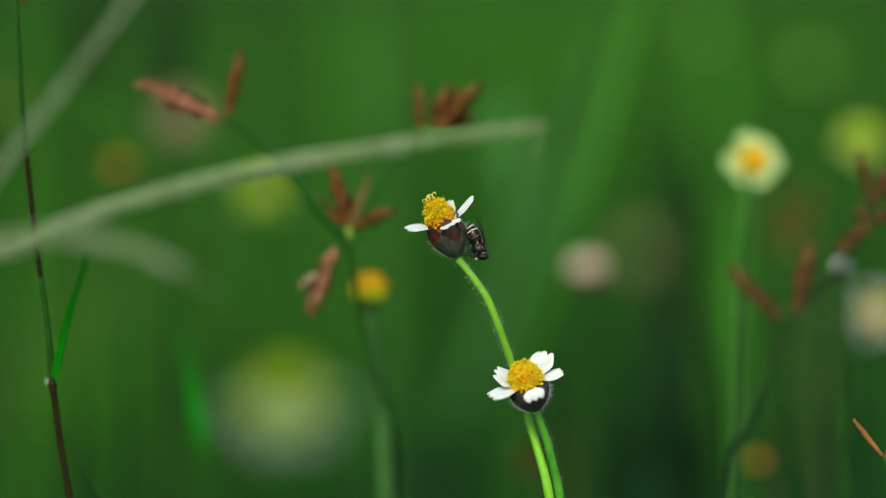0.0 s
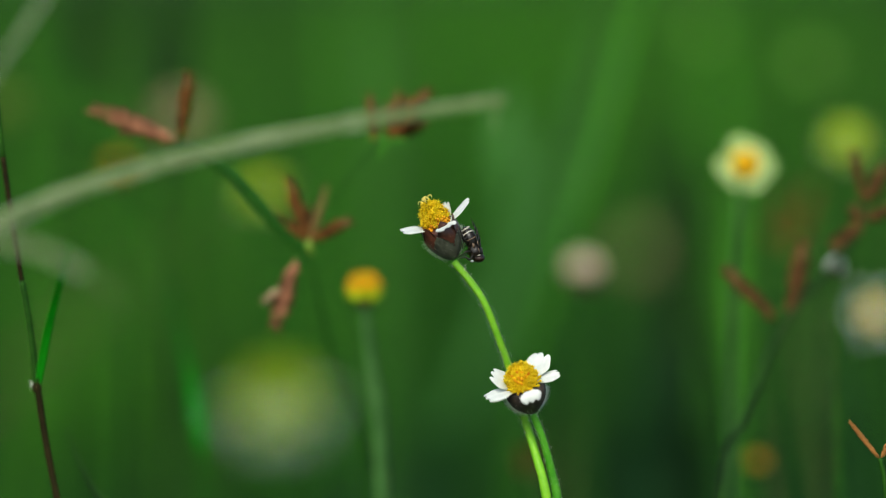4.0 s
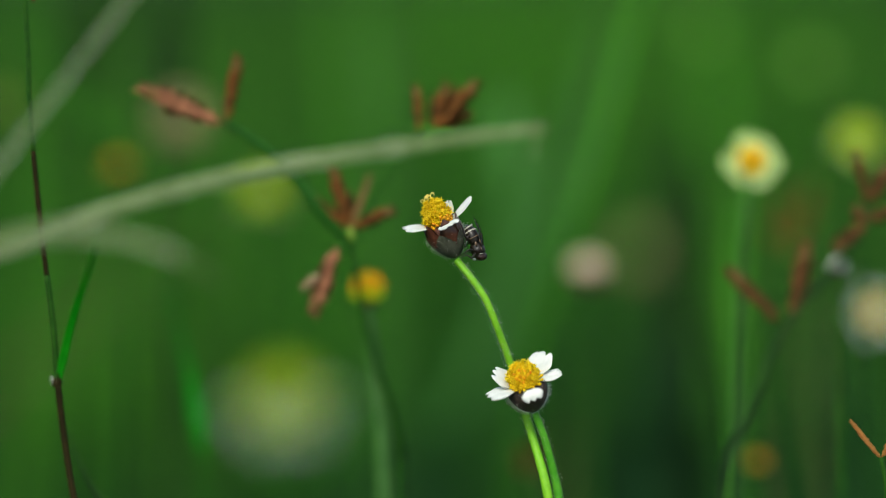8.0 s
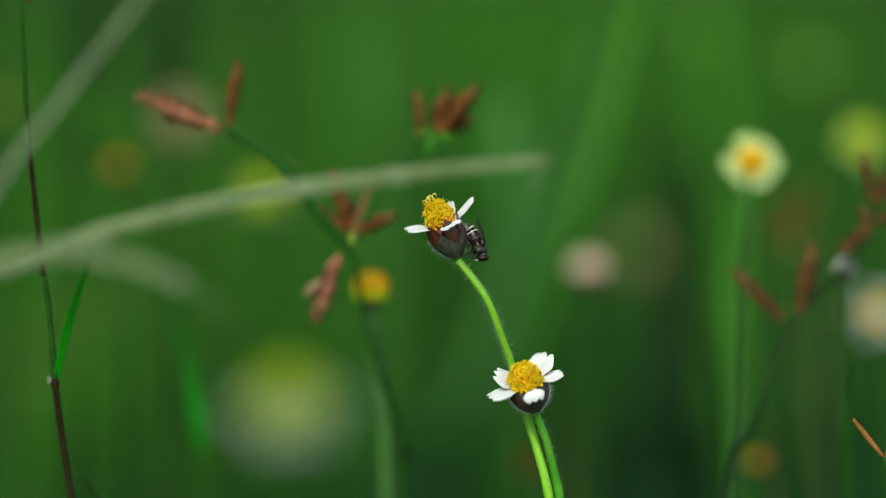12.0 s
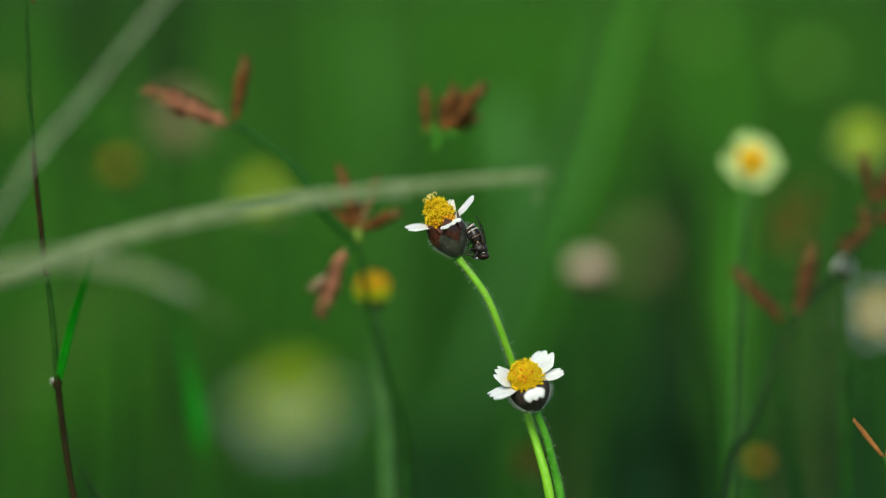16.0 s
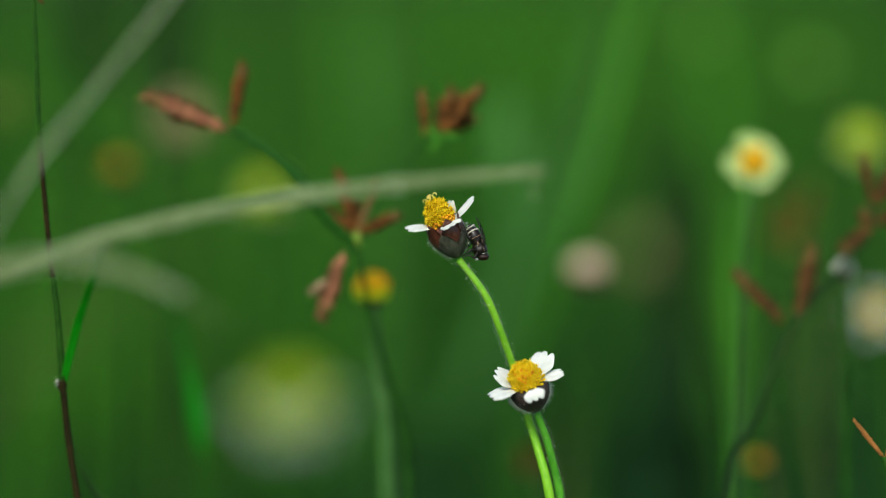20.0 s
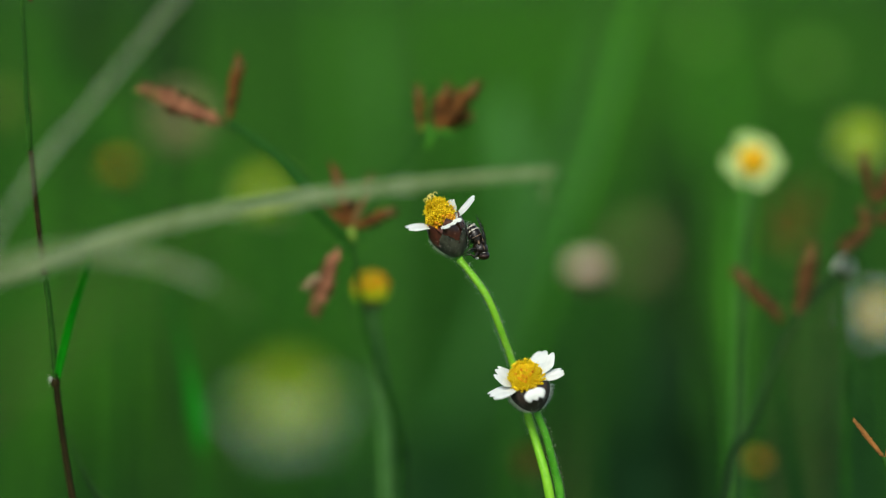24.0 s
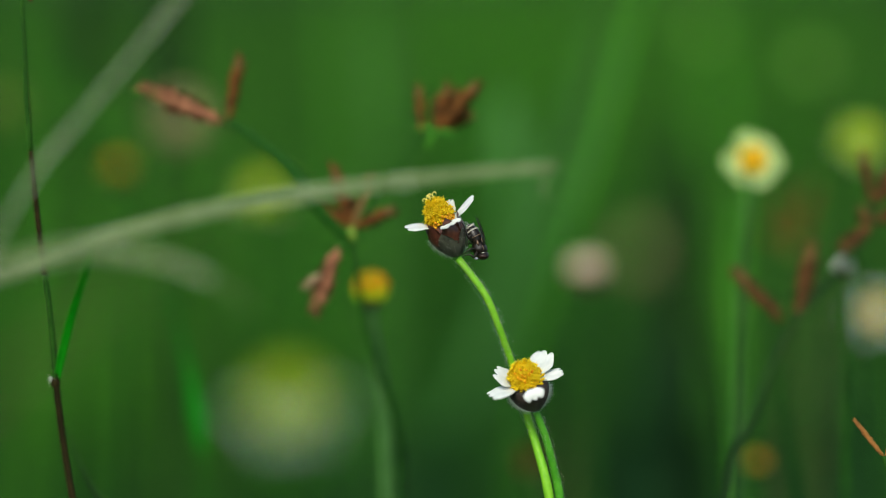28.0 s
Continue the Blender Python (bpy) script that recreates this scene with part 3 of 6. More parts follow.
def fly():
    back = (0.86804, -0.39624, 0.29918)
    thing = root("fly", (0.00539, 0.43994, 0.23928), "small black fly with pale-banded abdomen clinging to the flower head", "insect")
    bm = bmesh.new()
    blob(bm, [(0.00592, 0.43967, 0.23959), (0.00626, 0.43955, 0.23873), (0.00665, 0.43943, 0.23784), (0.00685, 0.43935, 0.23728)], (0.0008, 0.00125, 0.00142, 0.0013, 0.0008), 0.95, back)
    thorax = part("thorax", bm, BLACK, thing)
    bm = bmesh.new()
    blob(bm, [(0.0044, 0.44067, 0.24241), (0.0048, 0.4404, 0.24191), (0.00539, 0.43987, 0.24097), (0.00592, 0.43971, 0.23985), (0.00619, 0.43963, 0.23926)], (0.0003, 0.00085, 0.00115, 0.00132, 0.00125, 0.0008), 0.9, back)
    abdomen = part("abdomen", bm, BLACK, thing)
    for a, b, rad in (((0.0046, 0.44045, 0.24224), (0.0048, 0.44041, 0.24194), 0.00092), ((0.00513, 0.44022, 0.24136), (0.00531, 0.44008, 0.24108), 0.00117), ((0.00562, 0.4398, 0.24051), (0.00572, 0.43977, 0.24031), 0.00121)):
        bm = bmesh.new()
        blob(bm, [a, b], (rad * 1.08, rad * 1.16, rad * 1.08), 0.92, back, 18, 3)
        part("pale_band", bm, BAND if rad < 0.0012 else FLY_MARK, abdomen, "whitish band")
    for a, b, rad in (((0.00604, 0.4383, 0.23991), (0.00624, 0.43819, 0.23912), 0.00042), ((0.00677, 0.43875, 0.24025), (0.0071, 0.43864, 0.23946), 0.00026), ((0.00697, 0.43828, 0.23901), (0.00723, 0.43827, 0.23824), 0.0002)):
        bm = bmesh.new()
        blob(bm, [a, b], (rad * 0.4, rad, rad * 0.4), 0.6, back, 8, 3)
        part("pale_mark", bm, FLY_MARK, thorax, "brownish pale mark")
    bm = bmesh.new()
    ball(bm, (0.00699, 0.43933, 0.23715), 0.00105, (1.1, 1.0, 0.8))
    head = part("head", bm, BLACK, thing)
    for at in ((0.00711, 0.43861, 0.23705), (0.0072, 0.44021, 0.23696)):
        bm = bmesh.new()
        ball(bm, at, 0.0007, (1.15, 0.7, 0.75))
        part("eye", bm, EYE_RED, head, "dark red compound eye")
    bm = bmesh.new()
    blob(bm, [(0.00657, 0.4383, 0.2377), (0.00737, 0.43831, 0.23783)], (0.00005, 0.00013, 0.00005), 0.6, back, 8, 3)
    part("pale_mark", bm, BAND, head, "pale line above the eye")
    # The drop's bright highlight is put into its white colour.
    bm = bmesh.new()
    ball(bm, (0.00584, 0.43826, 0.23673), 0.00026, (1.2, 1, 0.9), 8)
    part("mouth_drop", bm, PETAL, head, "drop at the mouth, white for its highlight")
    for d in (0, 5):
        bm = bmesh.new()
        tube(bm, [(0.00645, 0.43888, 0.23681), (0.00618, 0.43864, 0.23658), (0.00598, 0.43852, 0.23639)], (0.00007, 0.00004), 5, 2)
        bmesh.ops.translate(bm, verts=bm.verts, vec=Vector((0.28604, 0.95745, -0.03828)) * 0.0001 * d)
        part("antenna", bm, BLACK, head)
    for way, face in (((0.00738, 0.43889, 0.23835), (0.00717, 0.43889, 0.23976), (0.00658, 0.4394, 0.24197), (0.00562, 0.44012, 0.24419)), (0.92, -0.36, 0.10)), (((0.00727, 0.44051, 0.23836), (0.00741, 0.44109, 0.23963), (0.00701, 0.44167, 0.24157), (0.00615, 0.44224, 0.24352)), (0.95, 0.10, 0.20)):
        bm = bmesh.new()
        leaf(bm, way, (0.0005, 0.0011, 0.0013, 0.0009, 0.0002), face, 0.00003, 0.08)
        part("wing", bm, WING, thing, "smoky clear wing")
    for a, k, b, c in (((0.00574, 0.43848, 0.23831), (0.0049, 0.4377, 0.23852), (0.00424, 0.43744, 0.23809), (0.00325, 0.43755, 0.2374)), ((0.00597, 0.43831, 0.23783), (0.00543, 0.4375, 0.23708), (0.00464, 0.43737, 0.23756), (0.00351, 0.43752, 0.23721)), ((0.00518, 0.43871, 0.23995), (0.00437, 0.438, 0.24062), (0.00378, 0.43814, 0.24237), (0.00331, 0.43836, 0.24318)), ((0.00614, 0.44061, 0.23767), (0.00535, 0.44143, 0.23773), (0.00468, 0.44177, 0.23727), (0.00401, 0.44153, 0.23697)), ((0.00561, 0.44102, 0.23913), (0.00495, 0.44183, 0.23916), (0.00442, 0.44215, 0.23857), (0.00401, 0.44187, 0.238)), ((0.00531, 0.43902, 0.24068), (0.00478, 0.43852, 0.24075), (0.00438, 0.43812, 0.24007), (0.00411, 0.43777, 0.23898))):
        bm = bmesh.new()
        tube(bm, [a, k, b, c], (0.00024, 0.0002, 0.00013, 0.00009), 6, 4)
        part("leg", bm, BLACK, thing)
    bm = bmesh.new()
    rng = random.Random(8)
    mid = Vector((0.00642, 0.43952, 0.2385))
    for _ in range(90):
        o = Vector((rng.gauss(0, 1), rng.gauss(0, 1), rng.gauss(0, 1))).normalized()
        spine(bm, mid + o * 0.0011, mid + o * rng.uniform(0.0014, 0.0018), 0.000012)
    part("bristle_coat", bm, BLACK, thorax, "short black bristles", "stuff")
    return thing


FLY = fly()


# ---- sedges ----
def spikelet_mesh(a, b, width, facing, rng, scales=None):
    """A flattened spikelet: two rows of overlapping pointed scales on a thin axis."""
    a, b = Vector(a), Vector(b)
    long = (b - a).length
    way = (b - a).normalized()
    side = across(way, Vector(facing))
    nor = side.cross(way)
    bm = bmesh.new()
    tube(bm, [a, a.lerp(b, 0.5), b], (width * 0.16, width * 0.22, width * 0.05), 8, 3)
    n = scales or max(10, int(long / (width * 0.14)))
    for i in range(n):
        f = (i + 0.3) / n
        sg = 1 if i % 2 else -1
        w = width / 2 * (0.62 + 0.42 * math.sin(math.pi * min(1, f * 1.1))) * rng.uniform(0.7, 1.2)
        ln = max(width * 0.9, long / n * 2.6) * rng.uniform(0.8, 1.3)
        foot = a + way * (long * f * 0.93) + side * (sg * width * 0.03) + nor * (width * rng.uniform(-0.12, 0.12))
        tip = foot + way * ln * 0.86 + side * (sg * w * rng.uniform(0.6, 1.1))
        out = foot + way * ln * 0.42 + side * (sg * w)
        keel = foot + way * ln * 0.45 + side * (sg * w * rng.uniform(0.1, 0.5))
        f_v, b_v = [bm.verts.new(keel + nor * (k * w * 0.5)) for k in (1, -1)]
        fo, ti, ou = bm.verts.new(foot - side * (sg * w * 0.2)), bm.verts.new(tip), bm.verts.new(out)
        for q in ((fo, f_v, ou), (f_v, ti, ou), (fo, ou, b_v), (b_v, ou, ti), (fo, b_v, f_v), (f_v, b_v, ti)):
            bm.faces.new(q)
    return bm


def add_spikes(thing, seed, *spikes):
    """Spikelets on a sedge, each from its foot to its tip; the broad ones are small clusters."""
    rng = random.Random(seed)
    for a, b, w, m in spikes:
        spike = part("spikelet", spikelet_mesh(a, b, w, (0.09901, -0.96673, 0.23585), rng), m, thing)
        if w > 0.0017 and m is not TIP:
            tail = Vector(a).lerp(Vector(b), 0.72), Vector(a).lerp(Vector(b), 0.94)
            part("spikelet_tip", spikelet_mesh(*tail, w * 0.8, (0.09901, -0.96673, 0.23585), rng), TIP, spike, "pale tan young tip")
        if w > 0.002:
            a, b = Vector(a), Vector(b)
            side = across((b - a).normalized(), Vector((0.09901, -0.96673, 0.23585)))
            for f, sg in ((0.08, 1), (0.26, -1), (0.42, 1)):
                foot = a.lerp(b, f)
                tip = foot + (b - a) * rng.uniform(0.36, 0.5) + side * (sg * w * rng.uniform(0.3, 0.55)) - Vector((0, -0.99027, 0.13917)) * w * 0.3
                part("spikelet", spikelet_mesh(foot, tip, w * 0.55, (0.09901, -0.96673, 0.23585), rng), m, thing)


def sedge(name, base, label, culm, radii, rays, group="russet sedges", hub=None, mat=None):
    thing = root(name, base, label, "sedge", group)
    bm = bmesh.new()
    tube(bm, culm, radii, 7, 6)
    part("culm", bm, mat or SEDGE, thing, "dark green stalk")
    if hub:
        bm = bmesh.new()
        ball(bm, hub, 0.0008, (1, 1, 2.2), 8)
        part("hub", bm, CULM_GREEN if mat else NODE, thing, "yellow-green joint")
    for pts, rr in rays:
        bm = bmesh.new()
        tube(bm, pts, rr, 7, 5)
        part("ray", bm, mat or RAY, thing, "green ray")
    return thing


SEDGE_LEFT = sedge("nut_sedge", (-0.00667, 0.42593, 0), "dark green sedge with russet and pinkish spikelets on spreading rays",
    [(-0.00667, 0.42593, 0), (-0.00709, 0.44367, 0.12616), (-0.00818, 0.46723, 0.18641), (-0.00899, 0.46655, 0.19995), (-0.01187, 0.46343, 0.21035), (-0.01461, 0.461, 0.22152), (-0.0159, 0.45976, 0.23021), (-0.0171, 0.45926, 0.23714)],
    (0.0009, 0.0008, 0.0005, 0.0004),
    [([(-0.0171, 0.45926, 0.23714), (-0.02075, 0.4597, 0.24024), (-0.02492, 0.46042, 0.2454), (-0.02992, 0.46125, 0.25128), (-0.03586, 0.46193, 0.25614), (-0.04024, 0.4623, 0.25872)], (0.0007, 0.0012, 0.0012, 0.0009, 0.0005)),
     ([(-0.0171, 0.45926, 0.23714), (-0.01305, 0.46471, 0.24436), (-0.00827, 0.46322, 0.25139), (-0.00408, 0.46381, 0.25554), (-0.00168, 0.4641, 0.25761)], (0.0002, 0.0002, 0.0002)),
     ([(-0.0171, 0.45926, 0.23714), (-0.01814, 0.4591, 0.236), (-0.01939, 0.45905, 0.23559)], (0.0005, 0.0004))],
    hub=(-0.0171, 0.45941, 0.23817))
add_spikes(SEDGE_LEFT, 21, ((-0.03993, 0.46235, 0.25913), (-0.03774, 0.46404, 0.2711), 0.0021, SPIKE),
           ((-0.04087, 0.4623, 0.25872), (-0.05619, 0.46322, 0.26532), 0.0032, SPIKE_PALE),
           ((-0.01731, 0.4596, 0.23951), (-0.02043, 0.46122, 0.25108), 0.0021, SPIKE),
           ((-0.01689, 0.4596, 0.23951), (-0.01345, 0.46544, 0.24900), 0.0012, TIP),
           ((-0.01772, 0.45963, 0.23972), (-0.0244, 0.46035, 0.24488), 0.0022, SPIKE))
add_spikes(SEDGE_LEFT, 26, ((-0.01668, 0.4596, 0.23951), (-0.00928, 0.46006, 0.24282), 0.0022, SPIKE),
           ((-0.01738, 0.46149, 0.23905), (-0.01801, 0.46235, 0.24517), 0.0026, SPIKE),
           ((-0.0196, 0.45907, 0.2358), (-0.02419, 0.45736, 0.22361), 0.0030, SPIKE_PALE),
           ((-0.0227, 0.45793, 0.23112), (-0.02604, 0.45758, 0.22864), 0.0017, STRAW),
           ((-0.00419, 0.464, 0.25688), (-0.00482, 0.46516, 0.26518), 0.0018, SPIKE))
for tip in ((-0.00586, 0.46408, 0.25751), (-0.00335, 0.46356, 0.25377), (0.00168, 0.46394, 0.25647)):
    bm = bmesh.new()
    leaf(bm, [(-0.00168, 0.46403, 0.25709), Vector((-0.00168, 0.46403, 0.25709)).lerp(Vector(tip), 0.55) + Vector((0, 0.13917, 0.99027)) * 0.0003, tip], (0.0005, 0.0007, 0.0002), (0.09759, -0.93924, 0.3291), 0.0002)
    part("bract", bm, LEAF, SEDGE_LEFT, "short green bract")
add_spikes(SEDGE_LEFT, 31, ((-0.00147, 0.46405, 0.2573), (0.00084, 0.46519, 0.26539), 0.0022, SPIKE),
           ((-0.00084, 0.46408, 0.25751), (0.00649, 0.46529, 0.26611), 0.0022, SPIKE),
           ((-0.00084, 0.46649, 0.25707), (0.00505, 0.4669, 0.25999), 0.0021, SPIKE),
           ((-0.00126, 0.46552, 0.25717), (0.00294, 0.46651, 0.26424), 0.0022, SPIKE),
           ((-0.00147, 0.46652, 0.25728), (-0.00084, 0.46734, 0.26312), 0.0022, SPIKE))

SEDGE_RIGHT = sedge("nut_sedge", (0.04926, 0.43345, 0.00000), "leaning dark green sedge with russet spikelets among daisies",
    [(0.04926, 0.43345, 0.00000), (0.04948, 0.44986, 0.12373), (0.05296, 0.45896, 0.18843), (0.05772, 0.46105, 0.20329), (0.06427, 0.46325, 0.21899), (0.06935, 0.46420, 0.22580), (0.07569, 0.46516, 0.23260), (0.08045, 0.46612, 0.23941)],
    (0.0009, 0.0008, 0.0007, 0.0006, 0.0005),
    [([(0.06512, 0.46340, 0.22003), (0.06470, 0.46358, 0.22129), (0.06406, 0.46369, 0.22213)], (0.0006, 0.0005)),
     ([(0.08045, 0.46612, 0.23941), (0.08076, 0.46641, 0.24150), (0.08045, 0.46666, 0.24328)], (0.0005, 0.0004))],
    mat=DARK_CULM, hub=(0.06448, 0.46361, 0.22150))
add_spikes(SEDGE_RIGHT, 22, ((0.06385, 0.46361, 0.22150), (0.05423, 0.46492, 0.23093), 0.0025, SPIKE_DARK),
           ((0.06639, 0.46369, 0.22213), (0.06913, 0.46560, 0.23574), 0.0029, SPIKE_DARK),
           ((0.06752, 0.46600, 0.22389), (0.06880, 0.46718, 0.23230), 0.0029, SPIKE_DARK),
           ((0.08045, 0.46666, 0.24328), (0.07843, 0.46803, 0.25301), 0.0018, SPIKE_DARK),
           ((0.08076, 0.46663, 0.24307), (0.08468, 0.46759, 0.24987), 0.0025, SPIKE_DARK))
add_spikes(SEDGE_RIGHT, 27, ((0.08045, 0.46612, 0.23941), (0.07463, 0.46545, 0.23469), 0.0026, SPIKE_DARK),
           ((0.08076, 0.46617, 0.23972), (0.08520, 0.46649, 0.24202), 0.0022, SPIKE_DARK),
           ((0.07992, 0.46608, 0.23908), (0.07834, 0.46646, 0.24181), 0.0022, SPIKE_DARK))

SEDGE_FAR = sedge("nut_sedge", (0.07763, 0.50585, 0), "upright sedge with faded russet spikelets",
    [(0.07763, 0.50585, 0), (0.07702, 0.52281, 0.12065), (0.07641, 0.5313, 0.18108), (0.07579, 0.53742, 0.22459)], (0.0010, 0.0009, 0.0006), [],
    hub=(0.07579, 0.53742, 0.22459))
add_spikes(SEDGE_FAR, 23, ((0.07579, 0.53742, 0.22459), (0.07335, 0.53912, 0.23668), 0.0018, SPIKE),
           ((0.07579, 0.53742, 0.22459), (0.08007, 0.53946, 0.2391), 0.0018, SPIKE),
           ((0.07579, 0.53742, 0.22459), (0.06908, 0.5381, 0.22943), 0.0016, SPIKE))

SEDGE_TIP = sedge("nut_sedge", (0.08167, 0.40721, 0), "sedge with a thin pointed reddish-brown spikelet",
    [(0.08167, 0.40721, 0), (0.08167, 0.42592, 0.13311), (0.08017, 0.43288, 0.18267), (0.07927, 0.43483, 0.19654), (0.07827, 0.43556, 0.20169)], (0.0009, 0.0007, 0.0004), [],
    mat=CULM_GREEN)
add_spikes(SEDGE_TIP, 24, ((0.07817, 0.43556, 0.20169), (0.07276, 0.43649, 0.20834), 0.0009, RUST),
           ((0.07847, 0.43556, 0.20169), (0.08207, 0.43648, 0.20824), 0.0011, RUST))


# ---- the tall grass stalk with its leaf ----
def stalk():
    rng = random.Random(31)
    thing = root("grass_stalk", (-0.05976, 0.3984, 0), "tall thin brown and green grass stalk with a short leaf", "grass stalk")
    bm = bmesh.new()
    tube(bm, [(-0.05976, 0.3984, 0), (-0.06025, 0.41757, 0.13638), (-0.0627, 0.4244, 0.18497), (-0.06496, 0.42617, 0.1976), (-0.06653, 0.42754, 0.20731), (-0.06761, 0.42876, 0.21606)], (0.0007, 0.00065, 0.0006, 0.0006), 8, 8)
    part("culm", bm, CULM, thing, "dark brown lower stalk")
    bm = bmesh.new()
    tube(bm, [(-0.06761, 0.42874, 0.21587), (-0.0679, 0.42931, 0.21995), (-0.06868, 0.4304, 0.22772), (-0.06957, 0.43136, 0.23452)], (0.0006, 0.0006, 0.00055), 8, 6)
    part("culm", bm, CULM_GREEN, thing, "green stalk above the joint")
    bm = bmesh.new()
    tube(bm, [(-0.06957, 0.43133, 0.23433), (-0.07045, 0.43232, 0.24132), (-0.07133, 0.43341, 0.2491), (-0.07202, 0.43436, 0.2559)], (0.00045, 0.0005, 0.00045), 8, 6)
    part("culm", bm, CULM, thing, "brown stalk")
    bm = bmesh.new()
    tube(bm, [(-0.07202, 0.43434, 0.2557), (-0.07261, 0.43559, 0.26464), (-0.0731, 0.43696, 0.27436), (-0.07359, 0.43805, 0.28213), (-0.07418, 0.43955, 0.29282), (-0.07496, 0.4416, 0.3074)], (0.00045, 0.00042, 0.0004, 0.0003), 8, 6)
    part("culm", bm, CULM_GREEN, thing, "dark green upper stalk")
    bm = bmesh.new()
    ball(bm, (-0.0677, 0.42876, 0.21606), 0.00085, (1, 1, 1.3), 10)
    joint = part("joint", bm, CULM, thing, "swollen brown joint")
    bm = bmesh.new()
    for _ in range(80):
        o = Vector((rng.gauss(-0.5, 0.6), rng.gauss(0, 0.5), rng.gauss(0.1, 0.5))).normalized()
        q = Vector((-0.068, 0.42882, 0.21645))
        spine(bm, q, q + o * rng.uniform(0.0008, 0.0016), 0.00003)
    part("hair_fringe", bm, HAIR, joint, "tuft of white hairs", "stuff")
    bm = bmesh.new()
    leaf(bm, [(-0.06741, 0.42882, 0.21645), (-0.06659, 0.42847, 0.2201), (-0.06497, 0.42762, 0.22621), (-0.06304, 0.42587, 0.23192), (-0.0607, 0.42252, 0.23781), (-0.05919, 0.41983, 0.24206)], (0.0010, 0.0015, 0.0015, 0.0012, 0.0009, 0.0005), (0.29875, -0.78587, 0.54143), fold=0.35)
    part("leaf_blade", bm, VIVID, thing, "fresh green folded leaf")
    for a, b, c in (((-0.07359, 0.43805, 0.28213), (-0.073, 0.43811, 0.28252), (-0.07182, 0.43797, 0.28155)),):
        bm = bmesh.new()
        tube(bm, [a, b, c], (0.0003, 0.0002), 6, 4)
        part("bud", bm, SPIKE, thing, "small brown bud")
    return thing


STALK = stalk()


# ---- pale grass leaves close to the lens ----
def pale_leaf(name, base, pts, widths, label, fold=0.12, mat=None):
    thing = root(name, base, label, "grass leaf", "pale grass leaves")
    bm = bmesh.new()
    leaf(bm, pts, widths, (0, -0.92695, 0.37519), 0.0003, fold, 8)
    blade = part("blade", bm, mat or PALE, thing)
    bm = bmesh.new()
    line = spline(pts, 8)
    tube(bm, [p + Vector((0, -0.92695, 0.37519)) * 0.0002 for p in line[::4]], [max(0.00005, 0.12 * w) for w in widths], 6, 2)
    part("midrib", bm, mat or PALE, blade)
    bm = bmesh.new()
    rng = random.Random(len(pts) * 7 + int(1e5 * pts[-1][2]))
    n = len(line)
    for _ in range(1400):
        i = rng.randrange(n // 4, int(n * 0.86))
        q, way = line[i].lerp(line[i + 1], rng.random()), (line[i + 1] - line[i]).normalized()
        side = across(way, Vector((0, -0.92695, 0.37519))) * rng.choice((-1, 1))
        f = i / (n - 1) * (len(widths) - 1)
        j = min(int(f), len(widths) - 2)
        half = (widths[j] + (widths[j + 1] - widths[j]) * (f - j)) / 2
        clump = max(0.15, 0.6 + 1.4 * noise.noise(q * 140))
        foot = q + side * (half * rng.uniform(0.72, 0.98))
        spine(bm, foot, foot + side * (min(0.0006, 0.7 * half) * clump * rng.uniform(0.4, 1.2)) + way * rng.uniform(-0.0004, 0.0009) + Vector((0, -0.0006 * rng.random(), 0)), 0.00006)
    part("hair_fringe", bm, HAIR, blade, "pale hairs along the leaf's margins", "stuff")
    return thing


BLADE_ONE = pale_leaf("grass_leaf", (-0.10033, 0.37307, 0.00000), [(-0.10033, 0.37307, 0.00000), (-0.09939, 0.39388, 0.14567), (-0.09477, 0.40290, 0.20982), (-0.08367, 0.40624, 0.23366), (-0.06885, 0.40709, 0.23970), (-0.04942, 0.40802, 0.24630), (-0.02629, 0.40871, 0.25116), (-0.00222, 0.40913, 0.25418), (0.01861, 0.40941, 0.25620)],
    (0.0017, 0.0017, 0.0019, 0.0024, 0.0027, 0.0026, 0.0023, 0.0021, 0.0016), "long pale green hairy grass leaf arching over")
bm = bmesh.new()
leaf(bm, [(0.01795, 0.40941, 0.25620), (0.01703, 0.40918, 0.25455), (0.01647, 0.40893, 0.25271), (0.01666, 0.40870, 0.25107)], (0.0003, 0.0004, 0.0003, 0.0002), (0, -0.92695, 0.37519), 0.0003, 0.12)
part("hanging_tip", bm, PALE, BLADE_ONE, "withered hanging tip")
BLADE_TWO = pale_leaf("grass_leaf", (-0.08950, 0.34668, 0.00000), [(-0.08950, 0.34668, 0.00000), (-0.08864, 0.36833, 0.15567), (-0.08517, 0.37675, 0.21567), (-0.07651, 0.38012, 0.23968), (-0.06612, 0.38073, 0.24396), (-0.05487, 0.38109, 0.24652), (-0.04361, 0.38087, 0.24498), (-0.03497, 0.38041, 0.24165), (-0.02891, 0.37978, 0.23727)],
    (0.0015, 0.0017, 0.0020, 0.0020, 0.0020, 0.0019, 0.0014, 0.0007, 0.0002), "pale green hairy grass leaf drooping at its tip", mat=PALE_OLIVE)
BLADE_THREE = pale_leaf("grass_leaf", (-0.08345, 0.35977, 0.00000), [(-0.08345, 0.35977, 0.00000), (-0.08345, 0.38023, 0.15101), (-0.08077, 0.38769, 0.20410), (-0.07541, 0.39192, 0.23419), (-0.06575, 0.39477, 0.25453), (-0.05441, 0.39677, 0.26869), (-0.04181, 0.39888, 0.28373), (-0.03252, 0.40050, 0.29524)],
    (0.0010, 0.0010, 0.0010, 0.0008, 0.0009, 0.0009, 0.0008), "pale green hairy grass leaf rising steeply")


